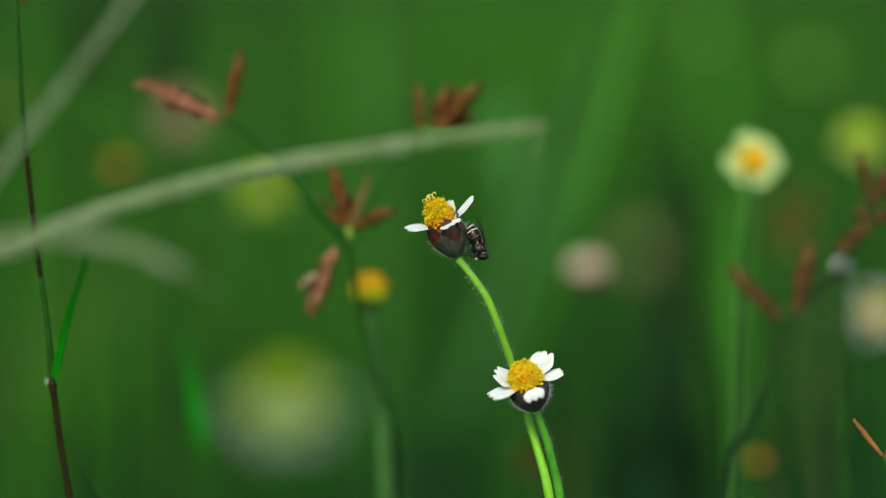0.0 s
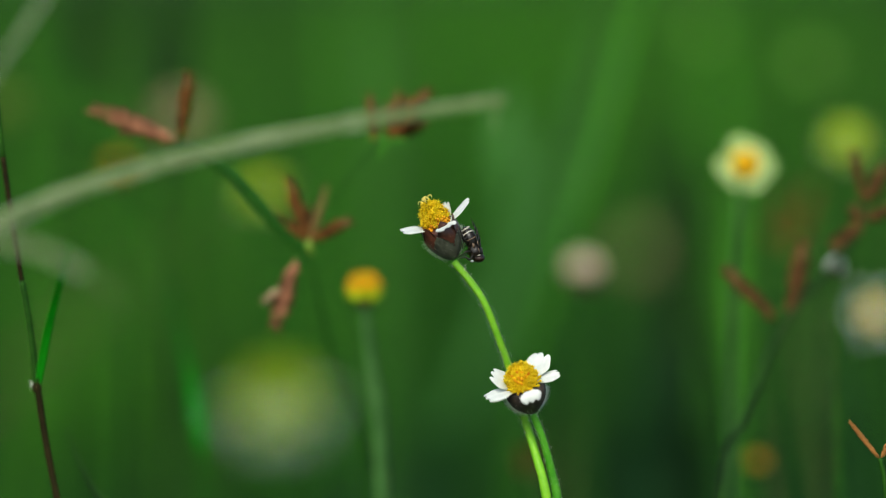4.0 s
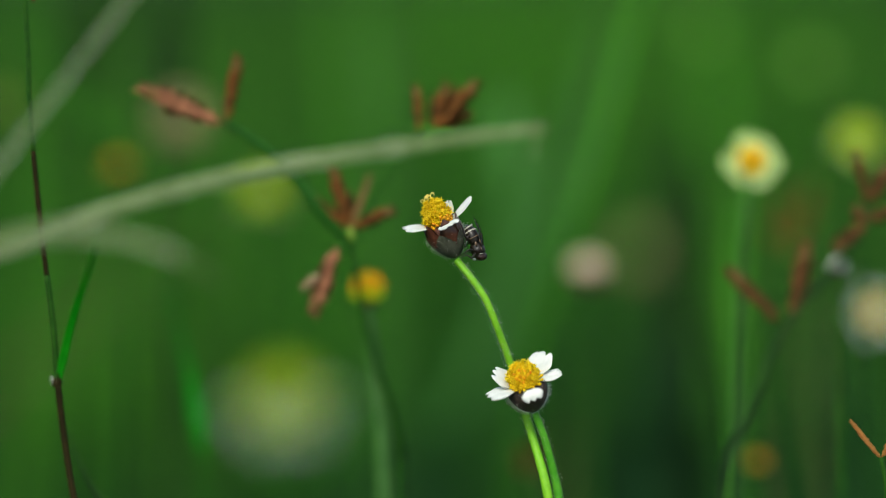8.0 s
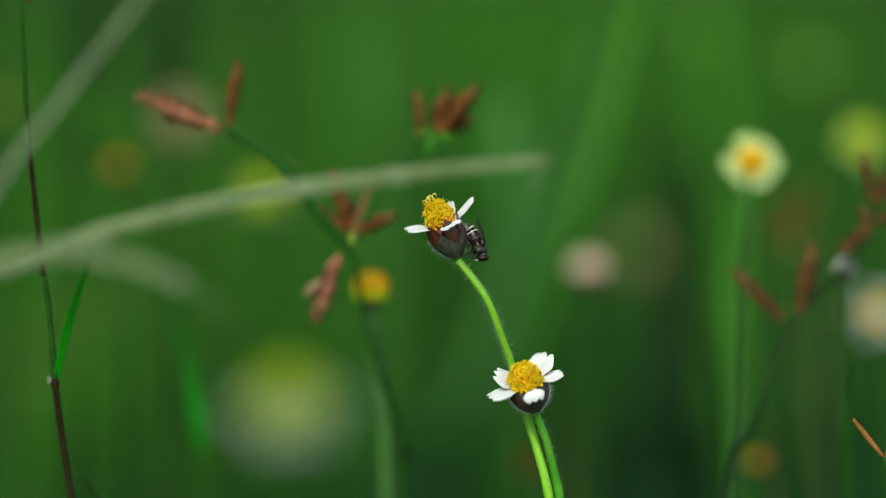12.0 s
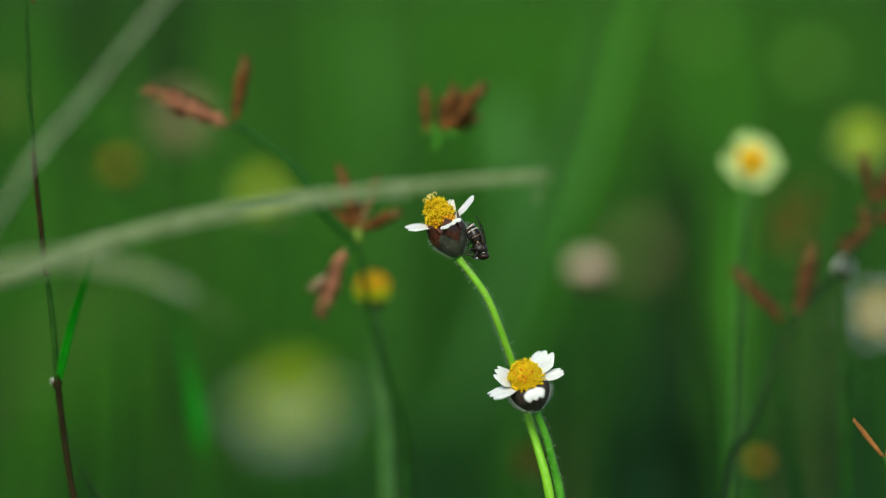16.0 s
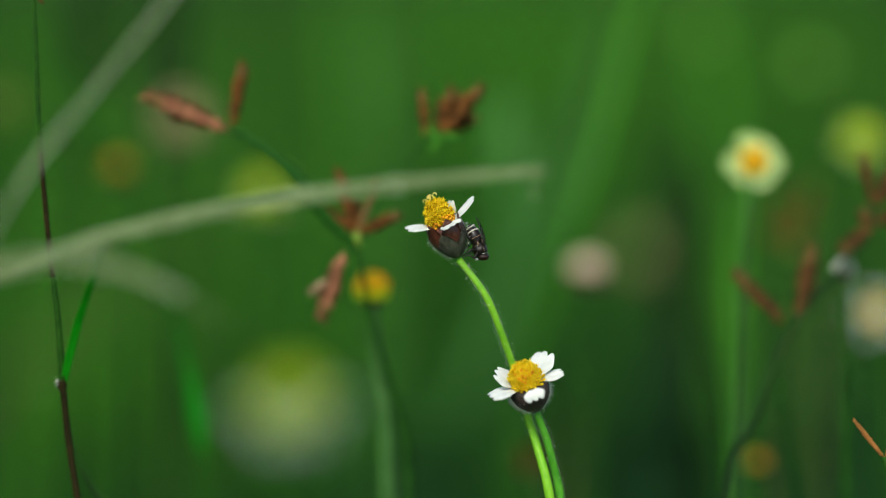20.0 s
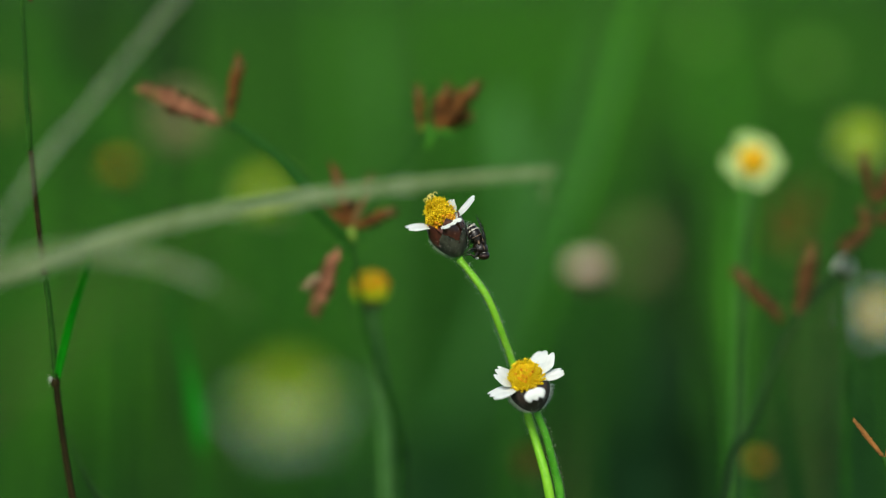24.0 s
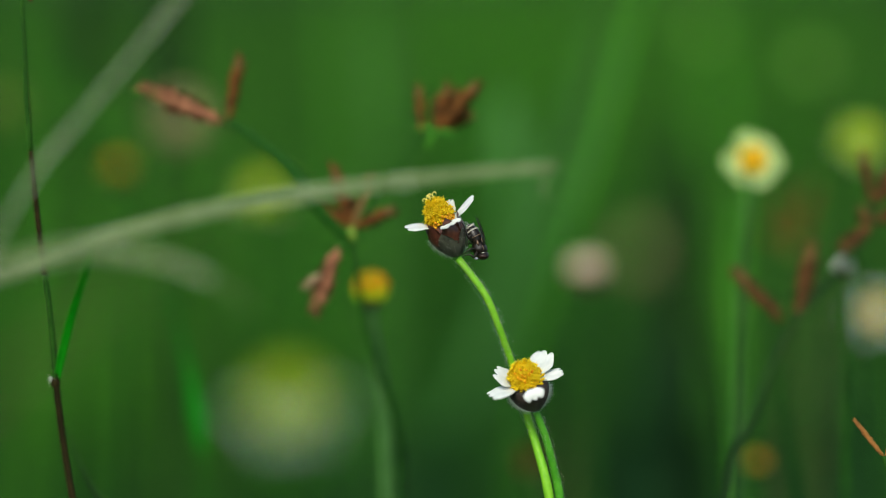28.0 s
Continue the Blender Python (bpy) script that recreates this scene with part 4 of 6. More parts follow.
# ---- out-of-focus daisies and buds ----
def daisy(base, path, radius, axis, dome, label, petals=(), cup=(0.0030, 0.0050), tubes=None, count=70, seed=1, facing=None, low=None, name="coat_button_flower", stem_mat=None, petal_mat=None):
    thing = root(name, base, label, "wildflower", "small daisies in the meadow")
    bm = bmesh.new()
    tube(bm, [base, *path], (radius * 1.2, radius * 1.1, radius, radius * 0.6), 7, 5)
    part("stem", bm, stem_mat or STEM, thing, "green stem")
    flower_head(thing, "flower_head", path[-1], axis, facing or (0, -0.94374, 0.33068), cup=cup, dome=dome, petals=petals, tubes=tubes, count=count, seed=seed, hairs=0, low=low, tube_size=0.00034, petal_mat=petal_mat, heart=HEART if tubes in (ORANGE, GOLD) else None, heart_cos=0.45)
    return thing


def ring(n, lift, length, width, droop, turn=0):
    return [(turn + k * 360 / n, lift, length, width, droop) for k in range(n)]


FLOWER_K = daisy((0.05748, 0.44925, 0.00000), [(0.05727, 0.46811, 0.13941), (0.05694, 0.47572, 0.19353), (0.05748, 0.48028, 0.22599), (0.05901, 0.48298, 0.24525), (0.06000, 0.48884, 0.24770)], 0.0006, (0.0194, -0.92677, 0.37512), (0.0022, 0.0016),
    "open white daisy with orange centre facing forward", ((28, 8, 0.0038, 0.0044, -4), (82, 4, 0.0032, 0.0044, -6), (138, 10, 0.0037, 0.0044, -4), (196, 6, 0.0040, 0.0042, -4), (250, 12, 0.0033, 0.0044, -4), (306, 8, 0.0039, 0.0046, -6)), cup=(0.0024, 0.0036), tubes=ORANGE, low=YELLOW, seed=41, stem_mat=GREY_GREEN, petal_mat=PETAL_PALE)
BUD_P = daisy((-0.01005, 0.43826, 0.00000), [(-0.01005, 0.45759, 0.14302), (-0.01068, 0.46503, 0.19592), (-0.01239, 0.46726, 0.21179), (-0.01367, 0.46881, 0.22279)], 0.0015, (0, -0.10516, 0.99446), (0.0028, 0.0041),
    "golden yellow domed daisy head with withered petals", cup=(0.0019, 0.0024), tubes=GOLD, seed=42, stem_mat=GREY_GREEN, low=LIME)
BLOB = daisy((-0.01796, 0.28826, 0), [(-0.01818, 0.31522, 0.19186), (-0.01899, 0.31932, 0.22101), (-0.01965, 0.32082, 0.23165)], 0.0005, (-0.04994, -0.48222, 0.87463), (0.0033, 0.0037),
    "white daisy with lime-yellow centre on a thin stem",
    ((-5, 0, 0.0042, 0.0013, -10), (185, 0, 0.0042, 0.0013, -10), (46, -24, 0.0044, 0.0013, -14), (90, -26, 0.0038, 0.0010, -14), (134, -24, 0.0044, 0.0013, -14)),
    cup=(0.0026, 0.0036), tubes=LIME, low=LIME, seed=43, stem_mat=SEDGE)
FLOWER_R1 = daisy((0.09708, 0.51955, 0), [(0.09646, 0.53762, 0.12855), (0.0952, 0.54633, 0.1905), (0.09258, 0.55329, 0.24005), (0.09208, 0.5539, 0.24439)], 0.0011, (0, -0.79806, 0.60258), (0.0034, 0.0026),
    "yellow daisy head with short petals", ring(5, 4, 0.0022, 0.0032, -4, 12), cup=(0.0028, 0.0034), tubes=LIME, low=LIME, seed=44, petal_mat=PETAL_PALE, stem_mat=SEDGE)
FLOWER_R2 = daisy((0.09959, 0.51262, 0), [(0.09959, 0.53098, 0.13067), (0.09835, 0.53786, 0.17961), (0.09556, 0.54197, 0.20871)], 0.0011, (-0.14417, -0.88972, 0.43628), (0.0020, 0.0015),
    "white daisy with yellow centre at the meadow's side", ring(6, 2, 0.0052, 0.0012, -4, 10), cup=(0.0020, 0.0034), tubes=YELLOW, low=YELLOW, seed=45, stem_mat=SEDGE)
FLOWER_PINK = daisy((0.03328, 0.49925, 0), [(0.03268, 0.51819, 0.13475), (0.03147, 0.5249, 0.18252), (0.03075, 0.52893, 0.21117), (0.03063, 0.52977, 0.21714)], 0.0011, (0, -0.15125, 0.9885), (0.0030, 0.0025),
    "withered cream-pink daisy head gone to seed", cup=(0.0034, 0.0040), tubes=CREAM, low=CREAM, seed=46, stem_mat=SEDGE)
FLOWER_FAINT = daisy((0.09802, 0.61868, 0), [(0.09802, 0.63864, 0.14202), (0.09655, 0.64888, 0.2149), (0.09537, 0.65441, 0.25425)], 0.0011, (0, -0.60182, 0.79864), (0.0030, 0.0030),
    "pale green daisy bud", cup=(0.0022, 0.0026), tubes=BUD_GREEN, low=BUD_GREEN, seed=47, stem_mat=SEDGE)
FLOWER_SMALL = daisy((0.07013, 0.63120, 0), [(0.06913, 0.64920, 0.14), (0.06813, 0.6612, 0.26239)], 0.0011, (0, -0.60182, 0.79864), (0.0020, 0.0022),
    "pale green daisy bud", cup=(0.0016, 0.0020), tubes=BUD_GREEN, low=BUD_GREEN, seed=54, stem_mat=SEDGE)
FLOWER_MID = daisy((-0.04135, 0.54912, 0), [(-0.04135, 0.56592, 0.11953), (-0.04135, 0.57508, 0.18473), (-0.04161, 0.58128, 0.22881)], 0.0011, (0, -0.60182, 0.79864), (0.0036, 0.0030),
    "pale yellow daisy on a thin stem", ring(4, 0, 0.0030, 0.0024, -4, 40), cup=(0.0030, 0.0036), tubes=LIME, low=LIME, seed=48, petal_mat=PETAL_PALE, stem_mat=SEDGE)
FLOWER_ORANGE = daisy((-0.07118, 0.51955, 0), [(-0.07118, 0.53762, 0.12855), (-0.07131, 0.54633, 0.1905), (-0.07181, 0.55294, 0.23758)], 0.0010, (0, -0.05774, 0.99833), (0.0013, 0.0018),
    "small orange daisy head without petals", cup=(0.0018, 0.0024), tubes=GOLD, low=NODE, seed=49, stem_mat=SEDGE)
FLOWER_EDGE = daisy((-0.10324, 0.54912, 0), [(-0.10324, 0.56592, 0.11953), (-0.10259, 0.57508, 0.18473), (-0.10219, 0.58397, 0.24798)], 0.0010, (0, -0.40682, 0.91351), (0.0036, 0.0032),
    "yellow-green daisy head on a thin stem", cup=(0.0030, 0.0036), tubes=NODE, low=NODE, seed=50, stem_mat=SEDGE)
BUD_LOW = daisy((0.06529, 0.48036, 0), [(0.06529, 0.49849, 0.12899), (0.06494, 0.50611, 0.18316)], 0.0009, (0, -0.05774, 0.99833), (0.0006, 0.0009),
    "small brownish orange bud", cup=(0.0006, 0.0010), tubes=AMBER, seed=51, stem_mat=SEDGE)
BUD_LOW_TWO = daisy((0.01757, 0.48036, 0), [(0.01757, 0.49849, 0.12899), (0.01757, 0.50594, 0.182)], 0.0009, (0, -0.05774, 0.99833), (0.0016, 0.0022),
    "small brown bud behind the stems", cup=(0.0018, 0.0022), tubes=SPIKE, low=SPIKE, seed=52, stem_mat=SEDGE)
TUFT_WHITE = daisy((0.07659, 0.43977, 0.00000), [(0.07659, 0.45824, 0.14280), (0.07638, 0.46568, 0.19577), (0.07595, 0.47033, 0.22882)], 0.0008, (0, -0.15125, 0.9885), (0.0011, 0.0016),
    "small white seed tuft", cup=(0.0012, 0.0014), tubes=HAIR, low=HAIR, count=40, seed=53, stem_mat=SEDGE)


# ---- soft green blades behind, with dark ones added for the shade ----
def green_blade(base, pts, widths, label, mat=None, facing=(0.19245, -0.9261, 0.3245)):
    thing = root("wild_grass", base, label, "grass blade", "green grass blades")
    bm = bmesh.new()
    leaf(bm, [base, *pts], widths, facing, 0.0003, 0.3, 6)
    blade = part("blade", bm, mat or LEAF, thing)
    bm = bmesh.new()
    line = spline([base, *pts], 6)
    tube(bm, [p + Vector((0, -0.94374, 0.33068)) * 0.0002 for p in line[::4]], [max(0.00004, 0.09 * w) for w in widths], 6, 2)
    part("midrib", bm, mat or LEAF, blade)
    return thing


green_blade((0.00939, 0.51262, 0), [(0.01063, 0.52926, 0.11844), (0.01557, 0.53786, 0.17961), (0.02175, 0.54199, 0.20898), (0.03348, 0.5468, 0.24324), (0.04374, 0.55231, 0.28239), (0.0514, 0.55678, 0.31421)], (0.0005, 0.0006, 0.0008, 0.0015, 0.0023, 0.0010), "broad green grass blade leaning over", LEAF)
green_blade((0.05889, 0.48036, 0), [(0.05889, 0.49849, 0.12899), (0.05982, 0.50627, 0.18431), (0.05958, 0.51048, 0.21427), (0.06005, 0.51388, 0.23847)], (0.0006, 0.0006, 0.0008, 0.0008, 0.0004), "upright green grass blade", LEAF)
green_blade((-0.04537, 0.45714, 0), [(-0.04559, 0.47634, 0.13659), (-0.04604, 0.48098, 0.16963), (-0.04671, 0.48299, 0.18394), (-0.04737, 0.48389, 0.19033), (-0.04837, 0.48508, 0.19881), (-0.04993, 0.48624, 0.20707), (-0.05182, 0.48733, 0.21478), (-0.05382, 0.48872, 0.22469)], (0.0002, 0.0002, 0.0002, 0.0002, 0.0002, 0.0034, 0.0014, 0.0005, 0.0002), "curved bright green grass blade", VIVID)
green_blade((-0.04554, 0.51955, 0), [(-0.04679, 0.53588, 0.11617), (-0.05555, 0.54633, 0.1905), (-0.0653, 0.5512, 0.22519), (-0.07494, 0.55408, 0.24563), (-0.08495, 0.55643, 0.26235), (-0.09558, 0.55851, 0.27722)], (0.0004, 0.0004, 0.0005, 0.0016, 0.004, 0.004, 0.001), "long green grass blade bending sideways", TUFT)
green_blade((0.08168, 0.68263, 0), [(0.08087, 0.70045, 0.12674), (0.07845, 0.71168, 0.20666), (0.07603, 0.71842, 0.25462), (0.06715, 0.72336, 0.28979)], (0.001, 0.001, 0.003, 0.005, 0.001), "green grass blade with a broad tip", LEAF)
green_blade((-0.02485, 0.73262, 0), [(-0.02485, 0.74875, 0.11479), (-0.02571, 0.76076, 0.20023), (-0.0283, 0.76748, 0.24807), (-0.03348, 0.77325, 0.28908)], (0.001, 0.001, 0.003, 0.005, 0.001), "yellowish green grass blade", LEAF)
green_blade((-0.03736, 0.70679, 0), [(-0.0382, 0.72379, 0.12096), (-0.04237, 0.73308, 0.18703), (-0.05238, 0.74004, 0.23659), (-0.05905, 0.74654, 0.28284)], (0.001, 0.002, 0.004, 0.004, 0.001), "green grass blade leaning aside", TUFT)


green_blade((-0.05665, 0.42111, 0), [(-0.05716, 0.44196, 0.14838), (-0.06067, 0.44728, 0.18619), (-0.06356, 0.44814, 0.19232), (-0.06645, 0.44893, 0.19794), (-0.06872, 0.44972, 0.20356)], (0.0008, 0.0008, 0.0007, 0.0006, 0.0002), "thin dark grass stem bending low", DARK_CULM)
# Five broad blades added to stand for shaded gaps; the dark is their colour.
green_blade((0.05852, 0.58197, 0), [(0.05838, 0.60123, 0.13704), (0.05866, 0.61129, 0.20861), (0.05838, 0.61399, 0.22789), (0.05727, 0.6169, 0.24853)], (0.002, 0.005, 0.013, 0.014, 0.001), "broad added blade, deep green for a shaded gap", DEEP_SHADE)
green_blade((0.03517, 0.5998, 0), [(0.03489, 0.6184, 0.13238), (0.03374, 0.62318, 0.16636), (0.0326, 0.62716, 0.19468)], (0.006, 0.007, 0.006, 0.001), "broad added blade, deep green for a shaded gap", DEEP_SHADE)
green_blade((-0.07349, 0.5998, 0), [(-0.0732, 0.6184, 0.13238), (-0.07263, 0.62437, 0.17486), (-0.07378, 0.62875, 0.206)], (0.006, 0.008, 0.006, 0.001), "added blade, deep green for a shaded gap", DEEP_SHADE)
green_blade((-0.09065, 0.5998, 0), [(-0.09036, 0.62039, 0.14654), (-0.08979, 0.63233, 0.23149), (-0.08922, 0.63711, 0.26547), (-0.08493, 0.6395, 0.28246)], (0.001, 0.002, 0.004, 0.010, 0.004), "added blade bending at its tip, deep green for shade", DEEP_SHADE)
green_blade((-0.07098, 0.57500, 0), [(-0.07044, 0.5893, 0.18189), (-0.07052, 0.60618, 0.23019), (-0.06958, 0.6202, 0.25804), (-0.06749, 0.6233, 0.28013)], (0.001, 0.001, 0.003, 0.012, 0.006), "added blade with a broad tip, deep green for shade", DEEP_SHADE)
# A low dark blade added where the background lies in shade.
green_blade((0.04939, 0.56554, 0), [(0.04939, 0.58554, 0.15516), (0.05007, 0.58817, 0.17387), (0.05074, 0.59042, 0.1899), (0.05141, 0.59146, 0.19725)], (0.004, 0.009, 0.011, 0.008, 0.001), "broad low blade added for shade, dark in its colour", SHADE)
green_blade((0.06650, 0.52651, 0), [(0.0665, 0.54651, 0.16482), (0.066, 0.55001, 0.18976), (0.06499, 0.55317, 0.21221), (0.06575, 0.55597, 0.23217)], (0.0004, 0.0006, 0.0014, 0.0036, 0.0016), "upright fresh green grass blade", LEAF)
green_blade((-0.01023, 0.59482, 0), [(-0.00623, 0.61482, 0.14792), (0.00368, 0.61837, 0.17317), (0.01431, 0.62192, 0.19843), (0.02706, 0.62566, 0.22509), (0.03698, 0.62941, 0.25175), (0.04194, 0.63217, 0.2714)], (0.0004, 0.0020, 0.0034, 0.0044, 0.005, 0.003, 0.001), "pale blue-green blade leaning over", HAZE)
# Four low blades added as patches of shade, painted dark green.
green_blade((0.04171, 0.62410, 0), [(0.04171, 0.6441, 0.14068), (0.04097, 0.64616, 0.15538), (0.03978, 0.64792, 0.16787)], (0.005, 0.010, 0.010, 0.001), "broad low blade added for shade, dark in its colour", SHADE)
green_blade((0.06769, 0.62410, 0), [(0.06769, 0.6441, 0.14068), (0.06843, 0.64616, 0.15538), (0.06947, 0.64761, 0.16567)], (0.005, 0.010, 0.010, 0.001), "broad low blade added for shade, dark in its colour", SHADE)
green_blade((0.09292, 0.62410, 0), [(0.09292, 0.6441, 0.14068), (0.09203, 0.64596, 0.15391), (0.09085, 0.6473, 0.16346)], (0.005, 0.010, 0.010, 0.001), "broad low blade added for shade, dark in its colour", SHADE)
green_blade((-0.00446, 0.58506, 0), [(-0.00446, 0.60506, 0.15033), (-0.00404, 0.60681, 0.16276), (-0.00335, 0.60807, 0.17174)], (0.004, 0.008, 0.007, 0.001), "broad low blade added for shade, dark in its colour", SHADE)
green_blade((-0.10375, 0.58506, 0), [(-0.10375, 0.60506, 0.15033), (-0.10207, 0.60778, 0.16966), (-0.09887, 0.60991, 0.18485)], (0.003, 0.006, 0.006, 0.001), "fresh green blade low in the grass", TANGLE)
# Three more added shade blades along the lower background.
green_blade((-0.02510, 0.58506, 0), [(-0.0251, 0.60506, 0.15033), (-0.02482, 0.60642, 0.16), (-0.02426, 0.60739, 0.1669)], (0.004, 0.007, 0.006, 0.001), "broad low blade added for shade, dark in its colour", SHADE)
green_blade((0.10331, 0.62410, 0), [(0.10331, 0.6441, 0.14068), (0.10272, 0.64637, 0.15685), (0.10183, 0.64792, 0.16787)], (0.004, 0.008, 0.008, 0.001), "broad low blade added for shade, dark in its colour", SHADE)
green_blade((0.11371, 0.62410, 0), [(0.11371, 0.6441, 0.14068), (0.114, 0.64616, 0.15538), (0.1146, 0.64761, 0.16567)], (0.004, 0.008, 0.008, 0.001), "broad low blade added for shade, dark in its colour", SHADE)
green_blade((0.01593, 0.54912, 0), [(0.01593, 0.57142, 0.15865), (0.0158, 0.58021, 0.22125), (0.01528, 0.58315, 0.24211), (0.01475, 0.58479, 0.25385)], (0.0003, 0.0003, 0.0014, 0.0068, 0.003), "pale blue-green blade with a broad tip", HAZE)
green_blade((-0.01487, 0.5998, 0), [(-0.01458, 0.62039, 0.14654), (-0.01487, 0.63233, 0.23149), (-0.01601, 0.63591, 0.25697), (-0.01773, 0.6379, 0.27113)], (0.0008, 0.001, 0.003, 0.004, 0.001), "grey-green upright blade", GREY_GREEN)


# ---- grass tufts in the middle distance ----
def tuft(x, y, count, tall, seed, mat, label):
    rng = random.Random(seed)
    thing = root("grass_tuft", (x, y, 0), label, "grass", "grass tufts")
    for _ in range(count):
        a, lean = rng.uniform(0, 6.283), rng.uniform(0.02, 0.10)
        h = tall * rng.uniform(0.7, 1.1)
        fx, fy = x + rng.gauss(0, 0.008), y + rng.gauss(0, 0.008)
        dx, dy = lean * math.cos(a), lean * math.sin(a)
        bm = bmesh.new()
        w = rng.uniform(0.004, 0.007)
        leaf(bm, [(fx, fy, -0.01), (fx + dx * 0.15, fy + dy * 0.15, h * 0.4), (fx + dx * 0.5, fy + dy * 0.5, h * 0.8), (fx + dx, fy + dy, h)],
             (w * 0.8, w, w * 0.8, 0.0005), (rng.uniform(-0.4, 0.4), -1, 0.2), 0.0003, 0.3, 4)
        part("blade", bm, mat, thing)
    return thing


# One tuft has the shaded copy of the grass colour to keep it dark.
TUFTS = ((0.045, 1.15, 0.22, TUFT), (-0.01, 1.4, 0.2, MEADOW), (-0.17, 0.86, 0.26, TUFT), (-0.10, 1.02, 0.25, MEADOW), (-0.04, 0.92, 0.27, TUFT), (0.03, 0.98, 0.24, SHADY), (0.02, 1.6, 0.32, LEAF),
         (0.20, 1.75, 0.30, TUFT), (0.28, 2.1, 0.34, LEAF), (-0.26, 1.35, 0.22, TUFT), (0.005, 1.25, 0.27, TUFT), (-0.13, 0.74, 0.16, TUFT), (0.12, 1.9, 0.33, LEAF), (-0.18, 1.3, 0.13, LEAF), (-0.14, 1.45, 0.16, LEAF), (-0.22, 1.6, 0.2, LEAF))
for k, (x, y, tall, mat) in enumerate(TUFTS):
    tuft(x, y, 7, tall, 60 + k, mat, "loose tuft of tall green grass blades")

daisy((-0.06311, 0.58197, 0), [(-0.06311, 0.60123, 0.13704), (-0.06366, 0.6109, 0.20586), (-0.06422, 0.61574, 0.24027)], 0.001, (0, -0.05774, 0.99833), (0.0052, 0.0075),
    "dry tan seed head on a thin stalk", cup=(0.0030, 0.0030), tubes=TAN, low=TAN, seed=71, name="dry_seed_head", stem_mat=SEDGE)
daisy((0.0568, 0.6740, 0), [(0.0566, 0.6880, 0.0900), (0.0562, 0.6980, 0.1560), (0.0559, 0.7027, 0.1950)], 0.001, (0, -0.05774, 0.99833), (0.0054, 0.0075),
    "dry olive seed head among the grass", cup=(0.0036, 0.0030), tubes=DRY, low=DRY, seed=72, name="dry_seed_head", stem_mat=SEDGE)


# ---- sway in the breeze ----
def sway(ob, dx, dz, turn):
    """Where a plant stands when the breeze shifts it by millimetres and leans it by degrees."""
    x, y, z = HOME[ob]
    return pose(x + dx / 1000, y, z + dz / 1000, 0, turn, 0)


def rides(ob, host, dx, dz, turn):
    """The same lean for a thing that sits on a plant."""
    m = sway(host, dx, dz, turn) @ Matrix.Translation(-HOME[host])
    return m @ Matrix.Translation(HOME[ob])


